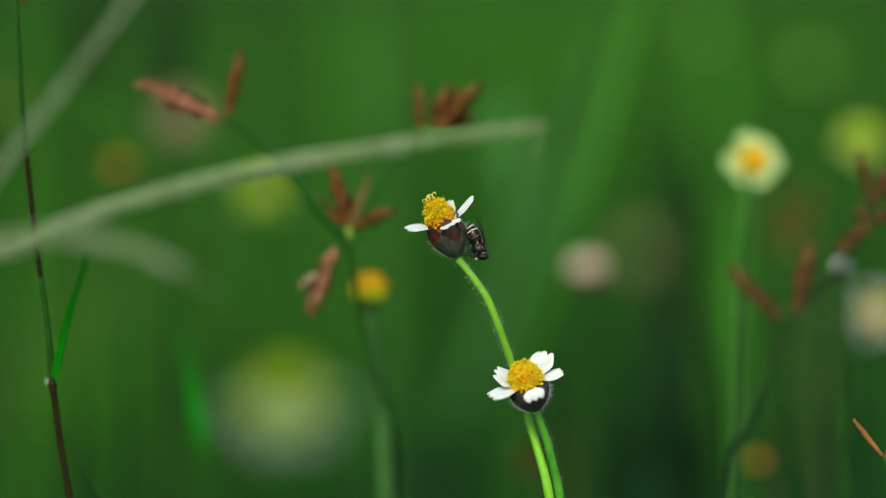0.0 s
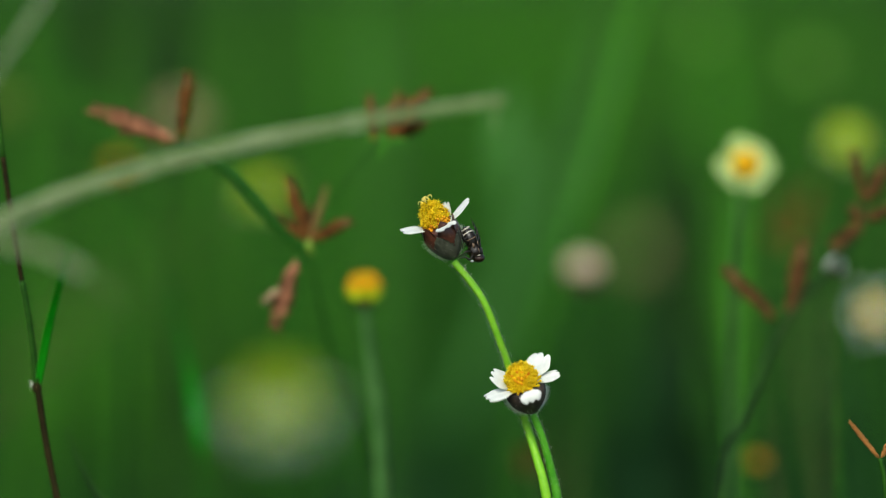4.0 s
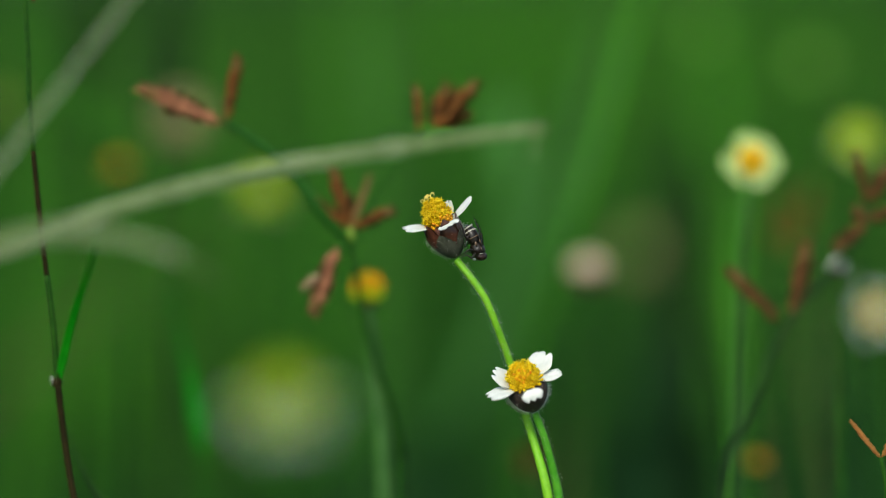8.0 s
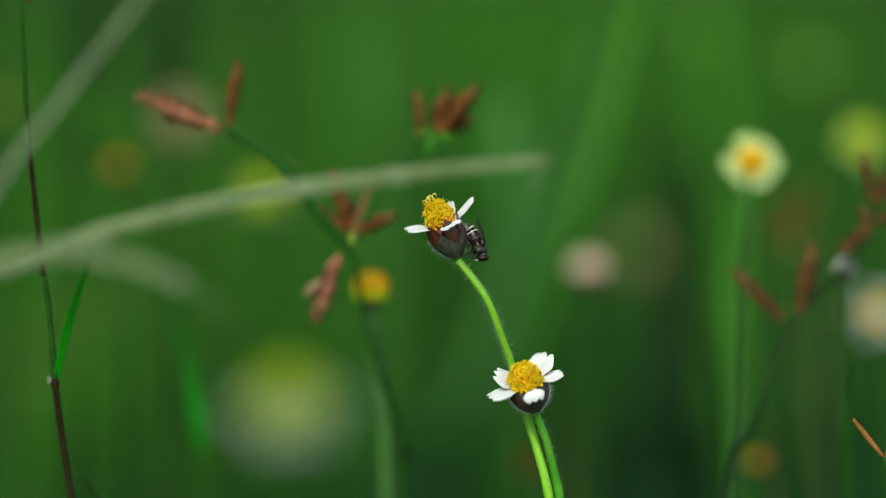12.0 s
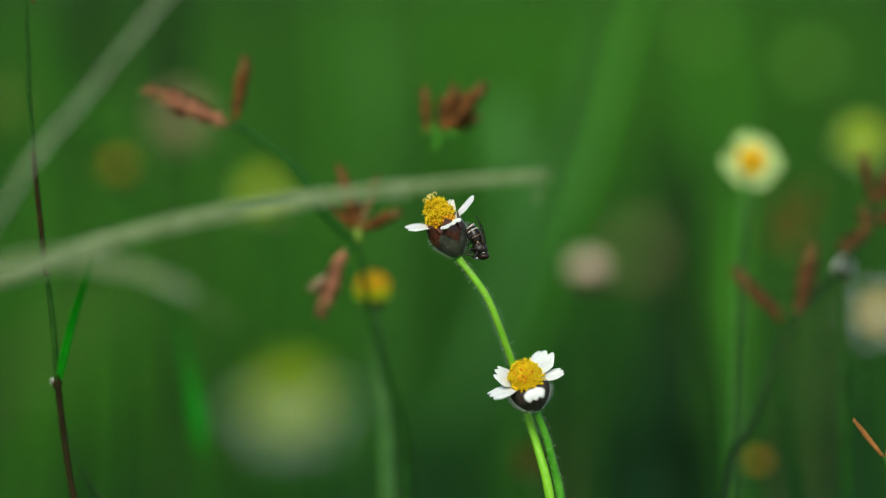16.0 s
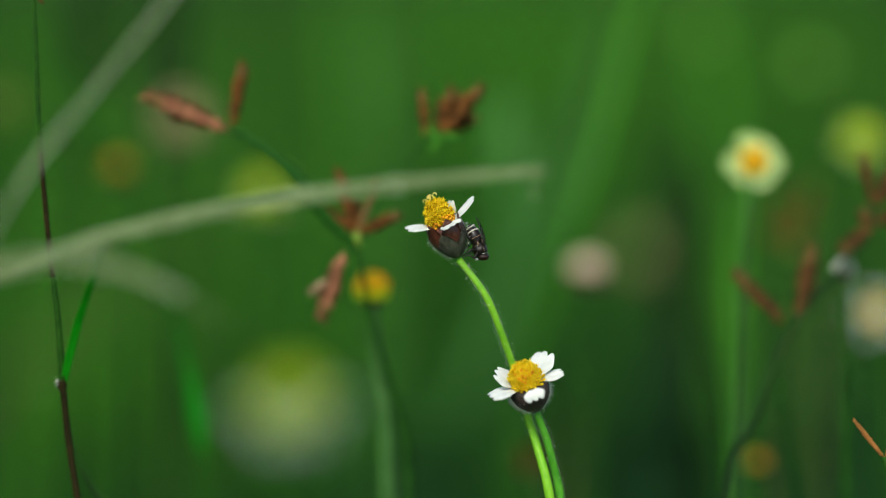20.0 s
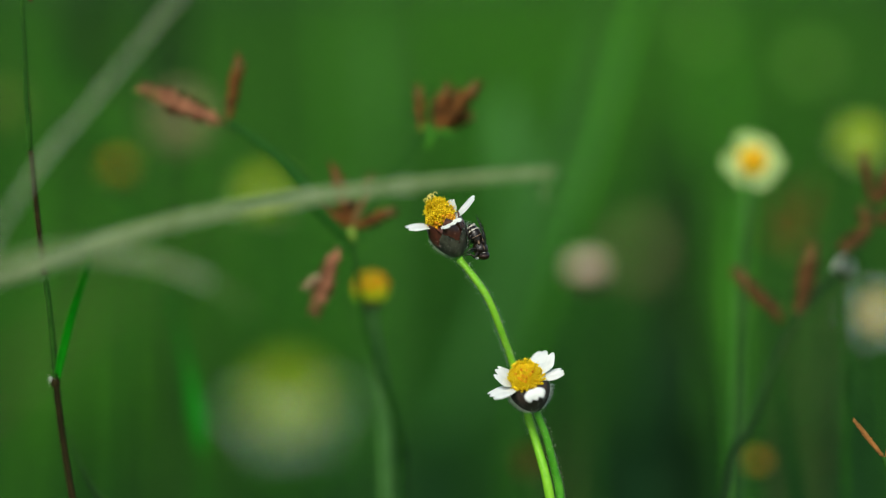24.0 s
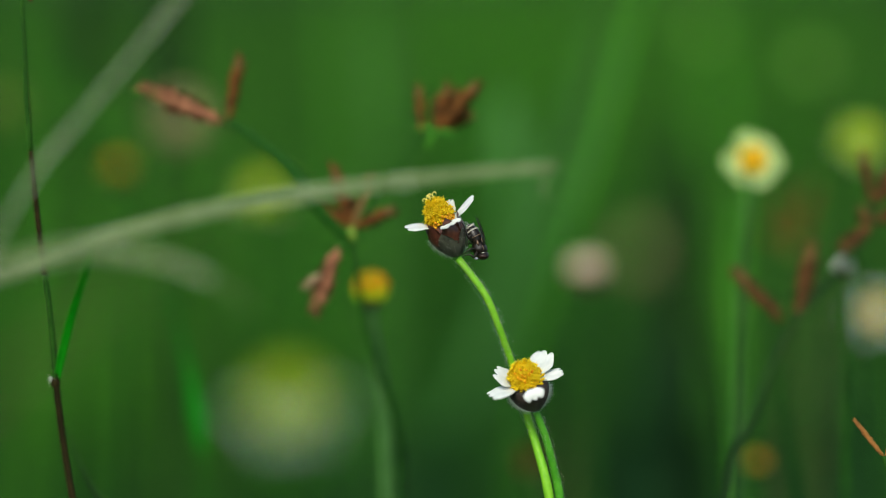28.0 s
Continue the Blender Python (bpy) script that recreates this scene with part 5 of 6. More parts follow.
def motions():
    for ob in (DAISY, FLY):
        walk(ob, [(t, rides(ob, DAISY, dx, dz, a)) for t, dx, dz, a in ((0, 0.24, -0.06, -0.060), (0.5, 0.74, -0.15, -0.240), (1, 0.78, -0.29, -0.287), (1.5, 0.33, -0.19, -0.119), (2, 0.95, -0.54, -0.441), (2.5, 0.36, -0.18, -0.164), (3, 0.82, -0.28, -0.335), (3.5, 1.09, -0.32, -0.440), (5.5, 1.09, -0.32, -0.440), (6, 0.37, -0.16, -0.203), (6.5, 0.99, -0.38, -0.487), (7, 1.09, -0.32, -0.440), (7.5, 0.37, -0.16, -0.203), (8, 0.56, -0.09, -0.214), (8.5, 0.56, -0.09, -0.214), (9, 0.19, 0.08, -0.010), (9.5, 0.19, 0.08, -0.010), (10, 0.20, 0.09, -0.050), (10.5, 0.24, -0.06, -0.060), (11, -0.18, -0.25, 0.083), (11.5, 0.29, -0.35, -0.091), (12, 0.05, -0.30, -0.013), (12.5, -0.04, -0.02, 0.084), (14.5, -0.01, -0.01, 0.040), (15, 0.03, -0.16, 0.030), (15.5, -0.04, -0.02, 0.084), (16, 0.40, 0.02, -0.081), (16.5, 0.33, -0.19, -0.119), (17, 0.35, -0.48, -0.142), (17.5, -0.15, -0.38, 0.037), (18, -0.18, -0.25, 0.083), (18.5, 0.25, -0.36, -0.044), (19, 0.49, -0.26, -0.141), (19.5, 0.49, -0.26, -0.141), (20, 0.44, -0.12, -0.091), (20.5, 0.03, -0.16, 0.030), (21, 0.11, -0.28, -0.066), (21.5, 0.48, -0.11, -0.139), (23.5, -0.01, -0.01, 0.040), (24, -0.01, -0.01, 0.040), (24.5, -0.20, -0.09, 0.050), (25, -0.01, -0.01, 0.040), (25.5, -0.01, -0.01, 0.040), (26, -0.01, -0.01, 0.040), (26.5, -0.01, -0.01, 0.040), (27, -0.01, -0.01, 0.040), (27.5, -0.01, -0.01, 0.040), (28, 0.00, -0.00, 0.000))])
    walk(SEDGE_LEFT, [(t, sway(SEDGE_LEFT, dx, dz, a)) for t, dx, dz, a in ((0, -4.53, -0.20, 1.029), (0.5, -3.37, -0.24, 0.370), (1, 1.54, -0.52, -0.784), (1.5, 0.46, -0.38, -0.675), (2, 16.54, -1.74, -4.716), (2.5, 4.64, -0.85, -1.956), (3, 12.16, -0.86, -4.030), (3.5, 3.09, -1.36, -2.745), (5.5, 3.77, -2.06, -2.471), (6, 7.63, -1.57, -3.104), (6.5, 6.89, -0.97, -2.673), (7, 0.80, -0.59, -0.815), (7.5, 2.27, 0.25, -1.159), (8, 0.99, -0.10, -0.233), (8.5, 7.43, -1.01, -0.518), (9, 1.27, -0.61, 0.289), (9.5, 2.14, -0.83, -0.185), (10, 5.22, -0.87, -0.991), (10.5, 3.80, -0.71, -0.463), (11, 12.36, -3.57, -2.244), (11.5, 5.59, -1.54, -1.053), (12, 3.32, -1.04, -0.713), (12.5, 4.31, -1.25, -0.894), (14.5, 2.12, -0.94, -0.129), (15, 0.07, -0.37, 0.339), (15.5, 0.28, -0.50, 0.258), (16, 1.58, -0.44, -0.046), (16.5, 5.95, -2.07, -0.874), (17, 8.71, -2.51, -1.416), (17.5, 6.18, -1.68, -1.205), (18, 2.56, -1.68, -0.445), (18.5, 7.67, -2.43, -1.427), (19, 5.37, -2.24, -0.962), (19.5, 6.26, -2.00, -1.121), (20, 4.69, -0.90, -0.823), (20.5, 5.45, -1.38, -1.096), (21, 4.49, -0.87, -0.865), (21.5, 2.78, -0.78, -0.459), (23.5, 1.91, -0.30, -0.316), (24, 0.50, -0.19, -0.058), (24.5, 0.59, -0.10, 0.029), (25, -0.19, 0.00, 0.210), (25.5, 1.19, -0.21, -0.004), (26, 0.52, -0.13, 0.094), (26.5, 0.41, -0.24, 0.100), (27, 1.15, -0.17, -0.123), (27.5, 0.81, -0.20, -0.076), (28, 0.06, -0.11, 0.050))])
    for ob in (SEDGE_RIGHT, TUFT_WHITE):
        walk(ob, [(t, sway(ob, dx, dz, a)) for t, dx, dz, a in ((0, 0.01, -0.22, -0.107), (0.5, -0.08, -0.36, -0.067), (1, -0.12, -0.42, -0.015), (1.5, -0.05, -0.30, -0.093), (2, -0.13, -0.55, -0.150), (2.5, 0.04, -0.18, -0.194), (3, -0.01, -0.36, -0.242), (3.5, 0.02, -0.04, -0.428), (5.5, -0.08, -0.36, -0.243), (6, -0.10, -0.51, -0.239), (6.5, -0.08, -0.36, -0.243), (7, -0.03, -0.16, -0.336), (7.5, -0.00, -0.11, -0.224), (8, 0.13, -0.14, -0.295), (8.5, -0.29, -0.58, 0.186), (9, -0.07, -0.24, 0.030), (9.5, -0.23, -0.45, 0.110), (10, -0.42, -0.88, 0.217), (10.5, -0.23, -0.34, 0.169), (11, -0.12, -0.90, -0.018), (11.5, -0.26, -0.53, 0.099), (12, -0.19, -0.30, 0.082), (12.5, -0.18, -0.39, 0.057), (14.5, -0.24, -0.36, 0.132), (15, -0.23, -0.46, 0.070), (15.5, -0.24, -0.36, 0.132), (16, -0.07, -0.24, 0.030), (16.5, -0.27, -0.68, 0.140), (17, -0.31, -0.84, 0.131), (17.5, -0.30, -0.70, 0.088), (18, -0.14, -0.48, 0.048), (18.5, -0.26, -0.78, 0.079), (19, -0.32, -0.61, 0.113), (19.5, -0.29, -0.54, 0.084), (20, -0.23, -0.46, 0.070), (20.5, -0.19, -0.53, 0.100), (21, -0.30, -0.45, 0.108), (21.5, -0.18, -0.39, 0.057), (23.5, -0.16, -0.24, 0.054), (24, -0.16, -0.24, 0.054), (24.5, -0.11, -0.16, 0.040), (25, -0.18, -0.14, 0.078), (25.5, -0.18, -0.14, 0.078), (26, -0.18, -0.14, 0.078), (26.5, -0.11, -0.16, 0.040), (27, -0.18, -0.16, 0.038), (27.5, -0.18, -0.16, 0.038), (28, -0.18, -0.16, 0.038))])
    walk(SEDGE_TIP, [(t, sway(SEDGE_TIP, dx, dz, a)) for t, dx, dz, a in ((0, 0.02, -0.08, -0.044), (0.5, 0.02, -0.08, -0.044), (1, 0.03, -0.20, -0.046), (1.5, 0.04, -0.07, -0.091), (2, 0.05, -0.31, -0.094), (2.5, 0.06, -0.06, -0.141), (3, 0.09, -0.18, -0.189), (3.5, 0.13, -0.29, -0.287), (5.5, 0.13, -0.29, -0.287), (6, 0.11, -0.17, -0.235), (6.5, 0.11, -0.17, -0.235), (7, 0.09, -0.18, -0.189), (7.5, 0.13, -0.29, -0.287), (8, 0.11, -0.17, -0.235), (8.5, 0.04, -0.07, -0.091), (9, -0.02, 0.04, 0.053), (9.5, -0.00, 0.05, 0.004), (10, 0.00, -0.08, 0.002), (10.5, 0.00, -0.08, 0.002), (11, -0.04, 0.04, 0.100), (11.5, 0.00, -0.08, 0.002), (12, 0.02, -0.08, -0.044), (12.5, 0.02, -0.08, -0.044), (14.5, 0.00, -0.08, 0.002), (15, 0.00, -0.08, 0.002), (15.5, 0.00, -0.08, 0.002), (16, 0.02, -0.08, -0.044), (16.5, 0.02, -0.08, -0.044), (17, 0.05, -0.19, -0.093), (17.5, 0.05, -0.19, -0.093), (18, 0.02, -0.08, -0.044), (18.5, 0.03, -0.20, -0.046), (19, 0.03, -0.20, -0.046), (19.5, 0.05, -0.19, -0.093), (20, 0.02, -0.08, -0.044), (20.5, 0.01, -0.20, 0.001), (21, 0.02, -0.08, -0.044), (21.5, 0.02, -0.08, -0.044), (23.5, 0.02, -0.08, -0.044), (24, 0.02, -0.08, -0.044), (24.5, 0.02, -0.08, -0.044), (25, 0.02, 0.05, -0.043), (25.5, 0.02, 0.05, -0.043), (26, 0.02, 0.05, -0.043), (26.5, 0.02, 0.05, -0.043), (27, 0.02, 0.05, -0.043), (27.5, 0.02, 0.05, -0.043), (28, 0.02, 0.05, -0.043))])
    walk(STALK, [(t, sway(STALK, dx, dz, a)) for t, dx, dz, a in ((0, 1.18, -0.04, -0.363), (0.5, 1.85, -0.07, -0.656), (1, 2.30, -0.03, -0.854), (1.5, 3.18, -0.05, -1.242), (2, 3.40, -0.30, -1.338), (2.5, 3.85, -0.18, -1.535), (3, 4.07, -0.34, -1.631), (3.5, 5.63, -0.30, -2.313), (5.5, 3.63, 0.16, -1.440), (6, 4.07, 0.02, -1.631), (6.5, 3.40, 0.24, -1.338), (7, 2.30, 0.32, -0.854), (7.5, 2.52, 0.53, -0.949), (8, -0.16, 0.22, 0.223), (8.5, -2.38, 0.12, 1.198), (9, -2.16, 0.05, 1.102), (9.5, -1.71, -0.09, 0.905), (10, -0.83, -0.02, 0.516), (10.5, -1.05, -0.04, 0.612), (11, -2.82, -0.73, 1.389), (11.5, -1.93, -0.29, 1.000), (12, 0.51, 0.18, -0.070), (12.5, 0.07, 0.05, 0.121), (14.5, -1.71, -0.28, 0.905), (15, -2.16, -0.22, 1.102), (15.5, -0.83, 0.07, 0.516), (16, -0.16, 0.03, 0.223), (16.5, -1.05, -0.49, 0.612), (17, -0.83, -0.38, 0.516), (17.5, -0.38, -0.43, 0.319), (18, -0.59, -0.27, 0.414), (18.5, -0.83, -0.38, 0.516), (19, -0.83, -0.38, 0.516), (19.5, -0.38, -0.17, 0.319), (20, -1.50, -0.26, 0.809), (20.5, -0.59, -0.09, 0.414), (21, 0.07, -0.03, 0.121), (21.5, 0.74, 0.02, -0.172), (23.5, -0.16, 0.12, 0.223), (24, 0.29, 0.25, 0.025), (24.5, 0.29, 0.25, 0.025), (25, -0.16, 0.22, 0.223), (25.5, 0.07, 0.24, 0.121), (26, 0.29, 0.25, 0.025), (26.5, 0.07, 0.24, 0.121), (27, 0.29, 0.25, 0.025), (27.5, 0.29, 0.25, 0.025), (28, 0.29, 0.25, 0.025))])
    walk(BLADE_ONE, [(t, sway(BLADE_ONE, dx, dz, a)) for t, dx, dz, a in ((0, 7.30, 2.92, -1.919), (0.5, 0.55, 0.62, -0.465), (1, -1.08, 0.43, -0.397), (1.5, 3.74, 2.36, -1.678), (2, 1.21, 2.28, -1.747), (2.5, 1.66, 2.01, -1.509), (3, 2.47, 2.96, -2.221), (3.5, 7.58, 4.77, -3.381), (5.5, 1.69, 3.75, -2.893), (6, 10.14, 5.88, -4.130), (6.5, 8.03, 5.50, -3.934), (7, -2.01, 0.35, -0.394), (7.5, 5.87, 4.22, -3.032), (8, 6.33, 2.68, -1.776), (8.5, 2.33, 2.32, -1.717), (9, -0.67, -0.30, 0.208), (9.5, 2.49, 0.61, -0.356), (10, 1.41, 1.40, -1.035), (10.5, 1.97, 1.03, -0.709), (11, 0.55, 0.62, -0.465), (11.5, -3.31, -0.44, 0.164), (12, 0.11, 0.40, -0.308), (12.5, 0.07, 0.43, -0.337), (14.5, -0.60, 0.51, -0.443), (15, -4.12, -1.35, 0.845), (15.5, -1.96, -0.50, 0.297), (16, -2.75, -0.65, 0.362), (16.5, 0.07, 0.53, -0.425), (17, -4.92, -0.83, 0.391), (17.5, -4.23, -1.24, 0.754), (18, -4.24, -0.80, 0.409), (18.5, -2.58, -0.70, 0.410), (19, -3.61, -0.83, 0.469), (19.5, -2.48, -0.47, 0.240), (20, -2.35, -0.36, 0.156), (20.5, -1.00, -0.31, 0.193), (21, -1.05, -0.26, 0.149), (21.5, -2.18, -0.51, 0.291), (23.5, -1.34, -0.54, 0.359), (24, -1.05, -0.37, 0.237), (24.5, -0.32, -0.18, 0.127), (25, 0.43, 0.12, -0.070), (25.5, 0.48, 0.17, -0.111), (26, 0.42, 0.22, -0.155), (26.5, 0.71, 0.18, -0.105), (27, 0.77, 0.34, -0.233), (27.5, 0.19, 0.11, -0.077), (28, -0.03, -0.01, 0.005))])
    walk(BLADE_TWO, [(t, sway(BLADE_TWO, dx, dz, a)) for t, dx, dz, a in ((0, -11.95, 3.27, 1.739), (1, -4.30, 0.23, -0.742), (2, -37.67, 4.20, 5.151), (3, -49.46, 5.67, 7.387), (3.5, -42.08, 6.50, 5.292), (5.5, -35.32, 5.25, 4.089), (6, -24.97, 6.54, 2.828), (6.5, -24.38, 6.09, 2.390), (7, -8.74, 0.64, 0.473), (7.5, -22.43, 4.93, 2.525), (8, 3.04, 1.77, -1.764), (8.5, -1.77, 1.93, -0.782), (9, 0.08, -0.49, -0.621), (10, -10.71, 1.99, 1.743), (11, -17.67, 1.81, 3.236), (12, -13.42, 1.25, 2.286), (12.5, -13.17, 1.31, 2.330), (14.5, -16.53, 1.71, 3.127), (15, -11.18, -0.45, 1.898), (16, -14.88, 0.53, 2.834), (17, -34.04, 1.75, 6.327), (18, -24.07, 1.10, 4.620), (19, -21.06, 0.78, 3.905), (20, -18.77, 1.05, 3.501), (21, -12.10, 0.63, 2.275), (21.5, -8.18, 0.13, 1.446), (23.5, -2.18, -0.36, 0.321), (25, -0.35, 0.16, 0.144), (26, -0.01, 0.21, 0.043), (28, 0.04, -0.01, -0.010))])
    walk(BLADE_THREE, [(t, sway(BLADE_THREE, dx, dz, a)) for t, dx, dz, a in ((0, 2.98, -1.04, -2.107), (0.5, 3.63, -1.28, -2.572), (1, 4.14, -1.45, -2.928), (1.5, 5.49, -1.92, -3.886), (2, 6.46, -2.26, -4.570), (2.5, 6.19, -2.17, -4.378), (3, 7.04, -2.46, -4.980), (3.5, 8.20, -2.87, -5.801), (5.5, 8.78, -3.07, -6.211), (6, 8.51, -2.98, -6.020), (6.5, 7.82, -2.73, -5.527), (7, 4.83, -1.69, -3.420), (7.5, 6.46, -2.26, -4.570), (8, 3.17, -1.11, -2.244), (8.5, 3.37, -1.18, -2.381), (9, 0.27, -0.10, -0.192), (9.5, 0.78, -0.27, -0.547), (10, 1.32, -0.46, -0.930), (10.5, 0.93, -0.32, -0.657), (11, 1.39, -0.49, -0.985), (11.5, 1.32, -0.46, -0.930), (12, 2.40, -0.83, -1.697), (12.5, 1.62, -0.57, -1.149), (14.5, 2.01, -0.71, -1.423), (15, 0.27, -0.10, -0.192), (15.5, 1.43, -0.50, -1.012), (16, 0.93, -0.32, -0.657), (16.5, 1.24, -0.43, -0.876), (17, 1.24, -0.43, -0.876), (17.5, 1.16, -0.40, -0.821), (18, 1.43, -0.50, -1.012), (18.5, 1.62, -0.57, -1.149), (19, 0.78, -0.27, -0.547), (19.5, 0.70, -0.25, -0.493), (20, 0.62, -0.22, -0.438), (20.5, -0.24, 0.08, 0.164), (21, 0.24, -0.08, -0.164), (21.5, 0.46, -0.17, -0.328), (23.5, -0.08, 0.03, 0.055), (24, 0.16, -0.06, -0.109), (24.5, 0.00, -0.00, 0.000), (25, -0.31, 0.11, 0.219), (25.5, -0.24, 0.08, 0.164), (26, -0.12, 0.04, 0.082), (26.5, -0.16, 0.06, 0.109), (27, -0.12, 0.04, 0.082), (27.5, 0.00, -0.00, 0.000), (28, 0.00, -0.00, 0.000))])
    walk(FLOWER_K, [(t, sway(FLOWER_K, dx, dz, a)) for t, dx, dz, a in ((0, 0.00, 0.03, 0.017), (0.5, 0.00, 0.03, 0.017), (1, -0.01, -0.24, -0.059), (1.5, 0.01, -0.11, 0.054), (2, -0.02, -0.52, -0.135), (2.5, -0.03, -0.37, -0.209), (3, -0.01, 0.03, -0.059), (3.5, -0.04, -0.78, -0.322), (5.5, -0.03, -0.64, -0.209), (6, -0.03, -0.52, -0.209), (6.5, -0.03, -0.52, -0.209), (7, -0.03, -0.37, -0.209), (7.5, -0.02, -0.24, -0.135), (8, -0.00, -0.11, -0.022), (8.5, 0.00, -0.11, 0.017), (9, 0.02, 0.16, 0.128), (9.5, 0.00, -0.24, 0.018), (10, 0.00, -0.24, 0.018), (10.5, 0.02, 0.03, 0.205), (11, -0.00, -0.37, -0.022), (11.5, 0.01, 0.03, 0.054), (12, -0.00, -0.24, -0.022), (12.5, -0.00, -0.24, -0.022), (14.5, 0.00, 0.03, 0.017), (15, 0.01, -0.11, 0.054), (15.5, 0.01, 0.03, 0.091), (16, -0.00, -0.11, -0.022), (16.5, 0.00, -0.24, 0.018), (17, 0.00, -0.52, 0.055), (17.5, 0.01, -0.11, 0.054), (18, -0.00, -0.11, -0.022), (18.5, -0.02, -0.37, -0.135), (19, 0.01, -0.24, 0.092), (19.5, 0.00, -0.24, 0.018), (20, 0.01, -0.24, 0.055), (20.5, 0.01, -0.11, 0.091), (21, -0.01, -0.24, -0.059), (21.5, 0.00, -0.11, 0.017), (23.5, 0.00, -0.11, 0.017), (24, 0.00, -0.11, 0.017), (24.5, 0.00, 0.03, 0.017), (25, 0.00, 0.03, 0.017), (25.5, 0.01, 0.03, 0.054), (26, 0.01, 0.03, 0.054), (26.5, 0.00, 0.16, 0.017), (27, 0.00, 0.03, 0.017), (27.5, 0.00, 0.03, 0.017), (28, 0.00, 0.03, 0.017))])
    walk(BUD_P, [(t, sway(BUD_P, dx, dz, a)) for t, dx, dz, a in ((0, 0.00, 0.00, -0.089), (0.5, 0.00, 0.01, -0.131), (1, 0.00, 0.01, -0.172), (1.5, 0.00, 0.01, -0.213), (2, 0.00, 0.01, -0.213), (2.5, 0.00, 0.01, -0.254), (3, 0.00, 0.01, -0.254), (3.5, 0.00, 0.02, -0.338), (5.5, 0.00, 0.02, -0.338), (6, 0.00, 0.02, -0.338), (6.5, 0.00, 0.01, -0.297), (7, 0.00, 0.01, -0.297), (7.5, 0.00, 0.01, -0.254), (8, 0.00, 0.01, -0.172), (8.5, 0.00, 0.01, -0.172), (9, 0.00, 0.01, -0.172), (9.5, -0.00, -0.00, 0.038), (10, -0.00, -0.00, 0.079), (10.5, -0.00, -0.00, 0.079), (11, -0.00, -0.00, 0.079), (11.5, -0.00, -0.00, 0.038), (12, 0.00, 0.00, -0.005), (12.5, 0.00, 0.00, -0.005), (14.5, -0.00, -0.00, 0.079), (15, -0.00, -0.00, 0.079), (15.5, -0.00, -0.00, 0.079), (16, -0.00, -0.00, 0.079), (16.5, -0.00, -0.00, 0.079), (17, -0.00, -0.00, 0.079), (17.5, 0.00, 0.00, -0.005), (18, 0.00, 0.00, -0.005), (18.5, 0.00, 0.00, -0.005), (19, -0.00, -0.00, 0.038), (19.5, -0.00, -0.00, 0.038), (20, -0.00, -0.00, 0.038), (20.5, 0.00, 0.00, -0.005), (21, 0.00, 0.00, -0.005), (21.5, 0.00, 0.00, -0.005), (23.5, 0.00, 0.00, -0.005), (24, 0.00, 0.00, -0.005), (24.5, -0.00, -0.00, 0.038), (25, -0.00, -0.00, 0.038), (25.5, -0.00, -0.00, 0.038), (26, -0.00, -0.00, 0.038), (26.5, -0.00, -0.00, 0.038), (27, -0.00, -0.00, 0.038), (27.5, 0.00, 0.00, -0.005), (28, 0.00, 0.00, -0.005))])
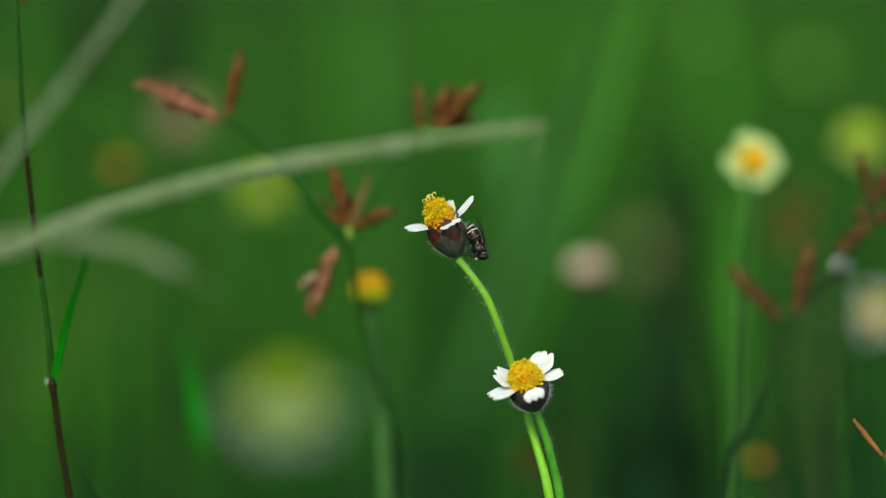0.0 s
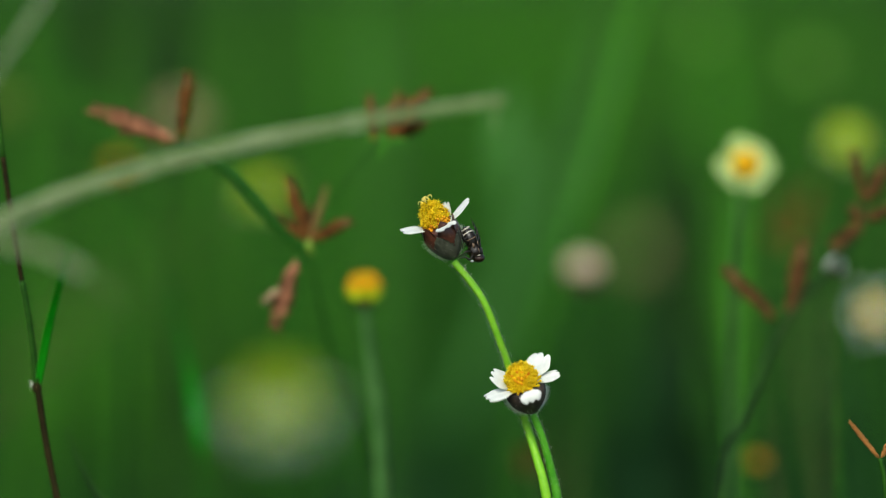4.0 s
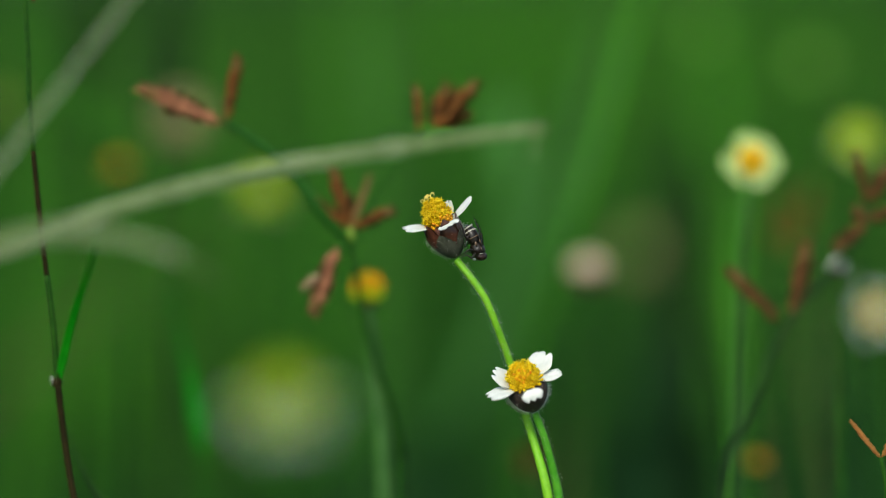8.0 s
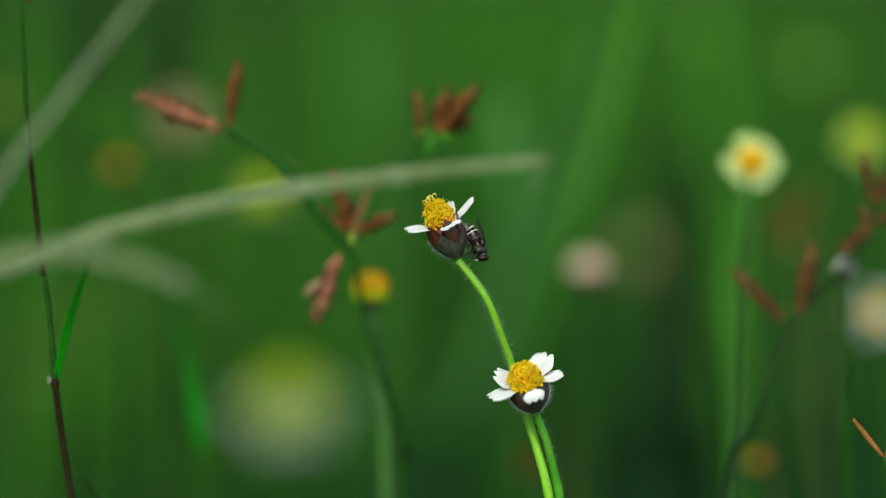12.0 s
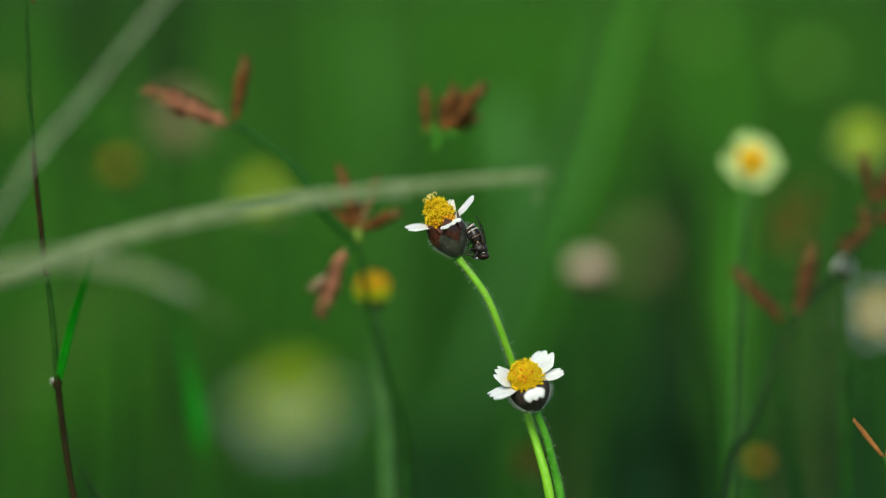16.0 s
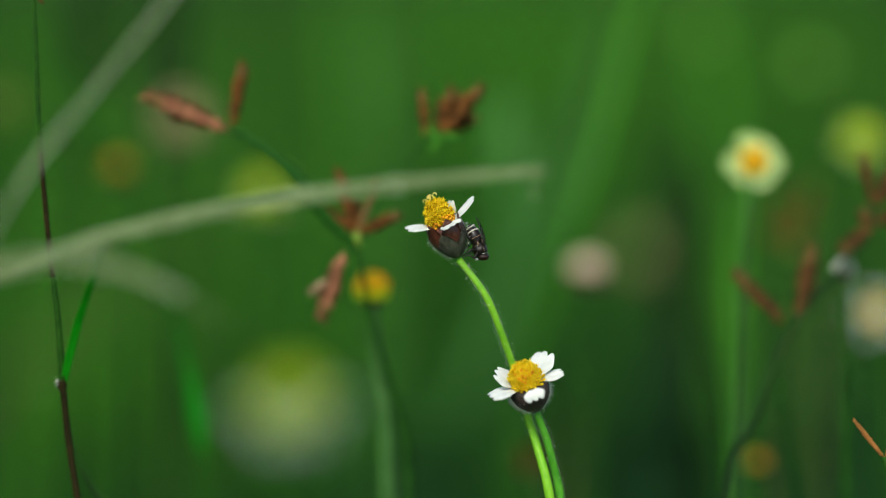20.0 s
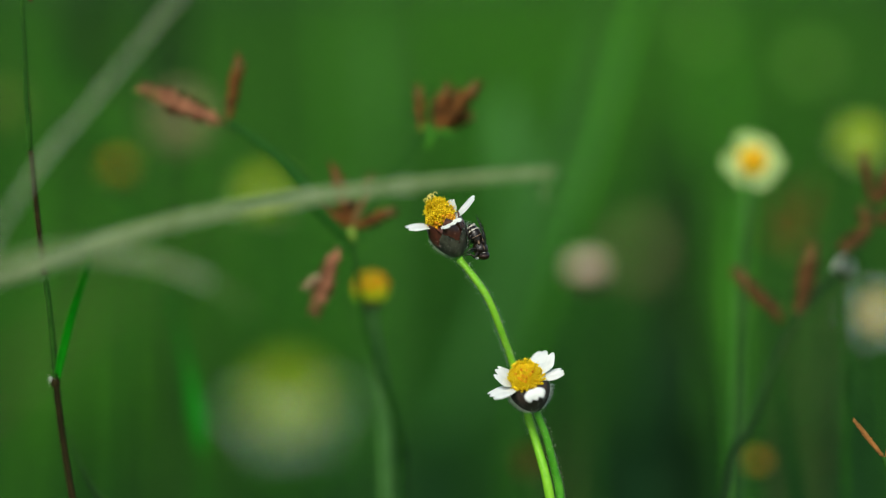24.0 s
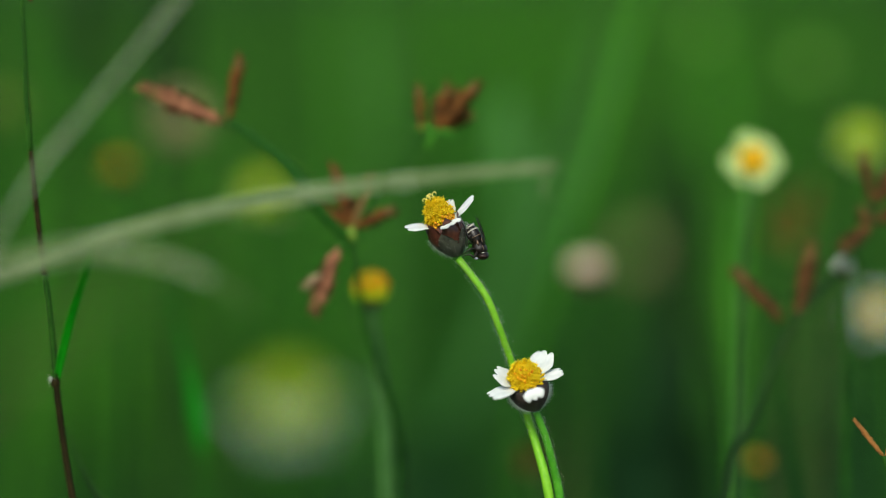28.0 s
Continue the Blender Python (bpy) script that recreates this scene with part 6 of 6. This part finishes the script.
    walk(BLOB, [(t, sway(BLOB, dx, dz, a)) for t, dx, dz, a in ((0, 0.45, 0.01, -0.201), (0.5, 0.66, 0.01, -0.296), (1, 0.87, 0.01, -0.389), (1.5, 1.07, 0.01, -0.481), (2, 1.07, 0.01, -0.481), (2.5, 1.28, 0.01, -0.574), (3, 1.28, 0.01, -0.574), (3.5, 1.70, 0.02, -0.765), (5.5, 1.70, 0.02, -0.765), (6, 1.70, 0.02, -0.765), (6.5, 1.50, 0.02, -0.673), (7, 1.50, 0.02, -0.673), (7.5, 1.28, 0.01, -0.574), (8, 0.87, 0.01, -0.389), (8.5, 0.87, 0.01, -0.389), (9, 0.87, 0.01, -0.389), (9.5, -0.19, -0.00, 0.086), (10, -0.40, -0.00, 0.179), (10.5, -0.40, -0.00, 0.179), (11, -0.40, -0.00, 0.179), (11.5, -0.19, -0.00, 0.086), (12, 0.03, 0.00, -0.012), (12.5, 0.03, 0.00, -0.012), (14.5, -0.40, -0.00, 0.179), (15, -0.40, -0.00, 0.179), (15.5, -0.40, -0.00, 0.179), (16, -0.40, -0.00, 0.179), (16.5, -0.40, -0.00, 0.179), (17, -0.40, -0.00, 0.179), (17.5, 0.03, 0.00, -0.012), (18, 0.03, 0.00, -0.012), (18.5, 0.03, 0.00, -0.012), (19, -0.19, -0.00, 0.086), (19.5, -0.19, -0.00, 0.086), (20, -0.19, -0.00, 0.086), (20.5, 0.03, 0.00, -0.012), (21, 0.03, 0.00, -0.012), (21.5, 0.03, 0.00, -0.012), (23.5, 0.03, 0.00, -0.012), (24, 0.03, 0.00, -0.012), (24.5, -0.19, -0.00, 0.086), (25, -0.19, -0.00, 0.086), (25.5, -0.19, -0.00, 0.086), (26, -0.19, -0.00, 0.086), (26.5, -0.19, -0.00, 0.086), (27, -0.19, -0.00, 0.086), (27.5, 0.03, 0.00, -0.012), (28, 0.03, 0.00, -0.012))])
    walk(FLOWER_R1, [(t, sway(FLOWER_R1, 0, 0, a)) for t, a in ((0, 0.000), (1, -0.031), (1.5, -0.184), (2, -0.092), (3, -0.245), (3.5, -0.734), (5.5, -0.673), (6, -0.673), (7, -0.673), (7.5, -0.398), (8, -0.153), (8.5, 0.000), (9, 0.000), (9.5, 0.153), (10, 0.092), (11, 0.000), (12.5, 0.092), (14.5, 0.031), (17, 0.061), (19, 0.031), (21, 0.000), (28, 0.000))])
    walk(FLOWER_R2, [(t, sway(FLOWER_R2, 0, 0, a)) for t, a in ((0, 0.000), (1, -0.011), (1.5, -0.064), (2, -0.032), (3, -0.086), (3.5, -0.257), (5.5, -0.236), (6, -0.236), (7, -0.236), (7.5, -0.139), (8, -0.054), (8.5, 0.000), (9, 0.000), (9.5, 0.054), (10, 0.032), (11, 0.000), (12.5, 0.032), (14.5, 0.011), (17, 0.021), (19, 0.011), (21, 0.000), (28, 0.000))])
    walk(FLOWER_PINK, [(t, sway(FLOWER_PINK, 0, 0, a)) for t, a in ((0, 0.000), (1, 0.000), (1.5, -0.095), (2, -0.127), (3, -0.095), (3.5, -0.191), (5.5, -0.127), (6.5, -0.127), (7, -0.032), (8, 0.064), (8.5, 0.159), (9, 0.095), (10.5, 0.095), (12.5, 0.064), (16, 0.064), (17, 0.032), (18, 0.000), (19, 0.095), (20, 0.032), (21, 0.000), (28, 0.000))])


motions()
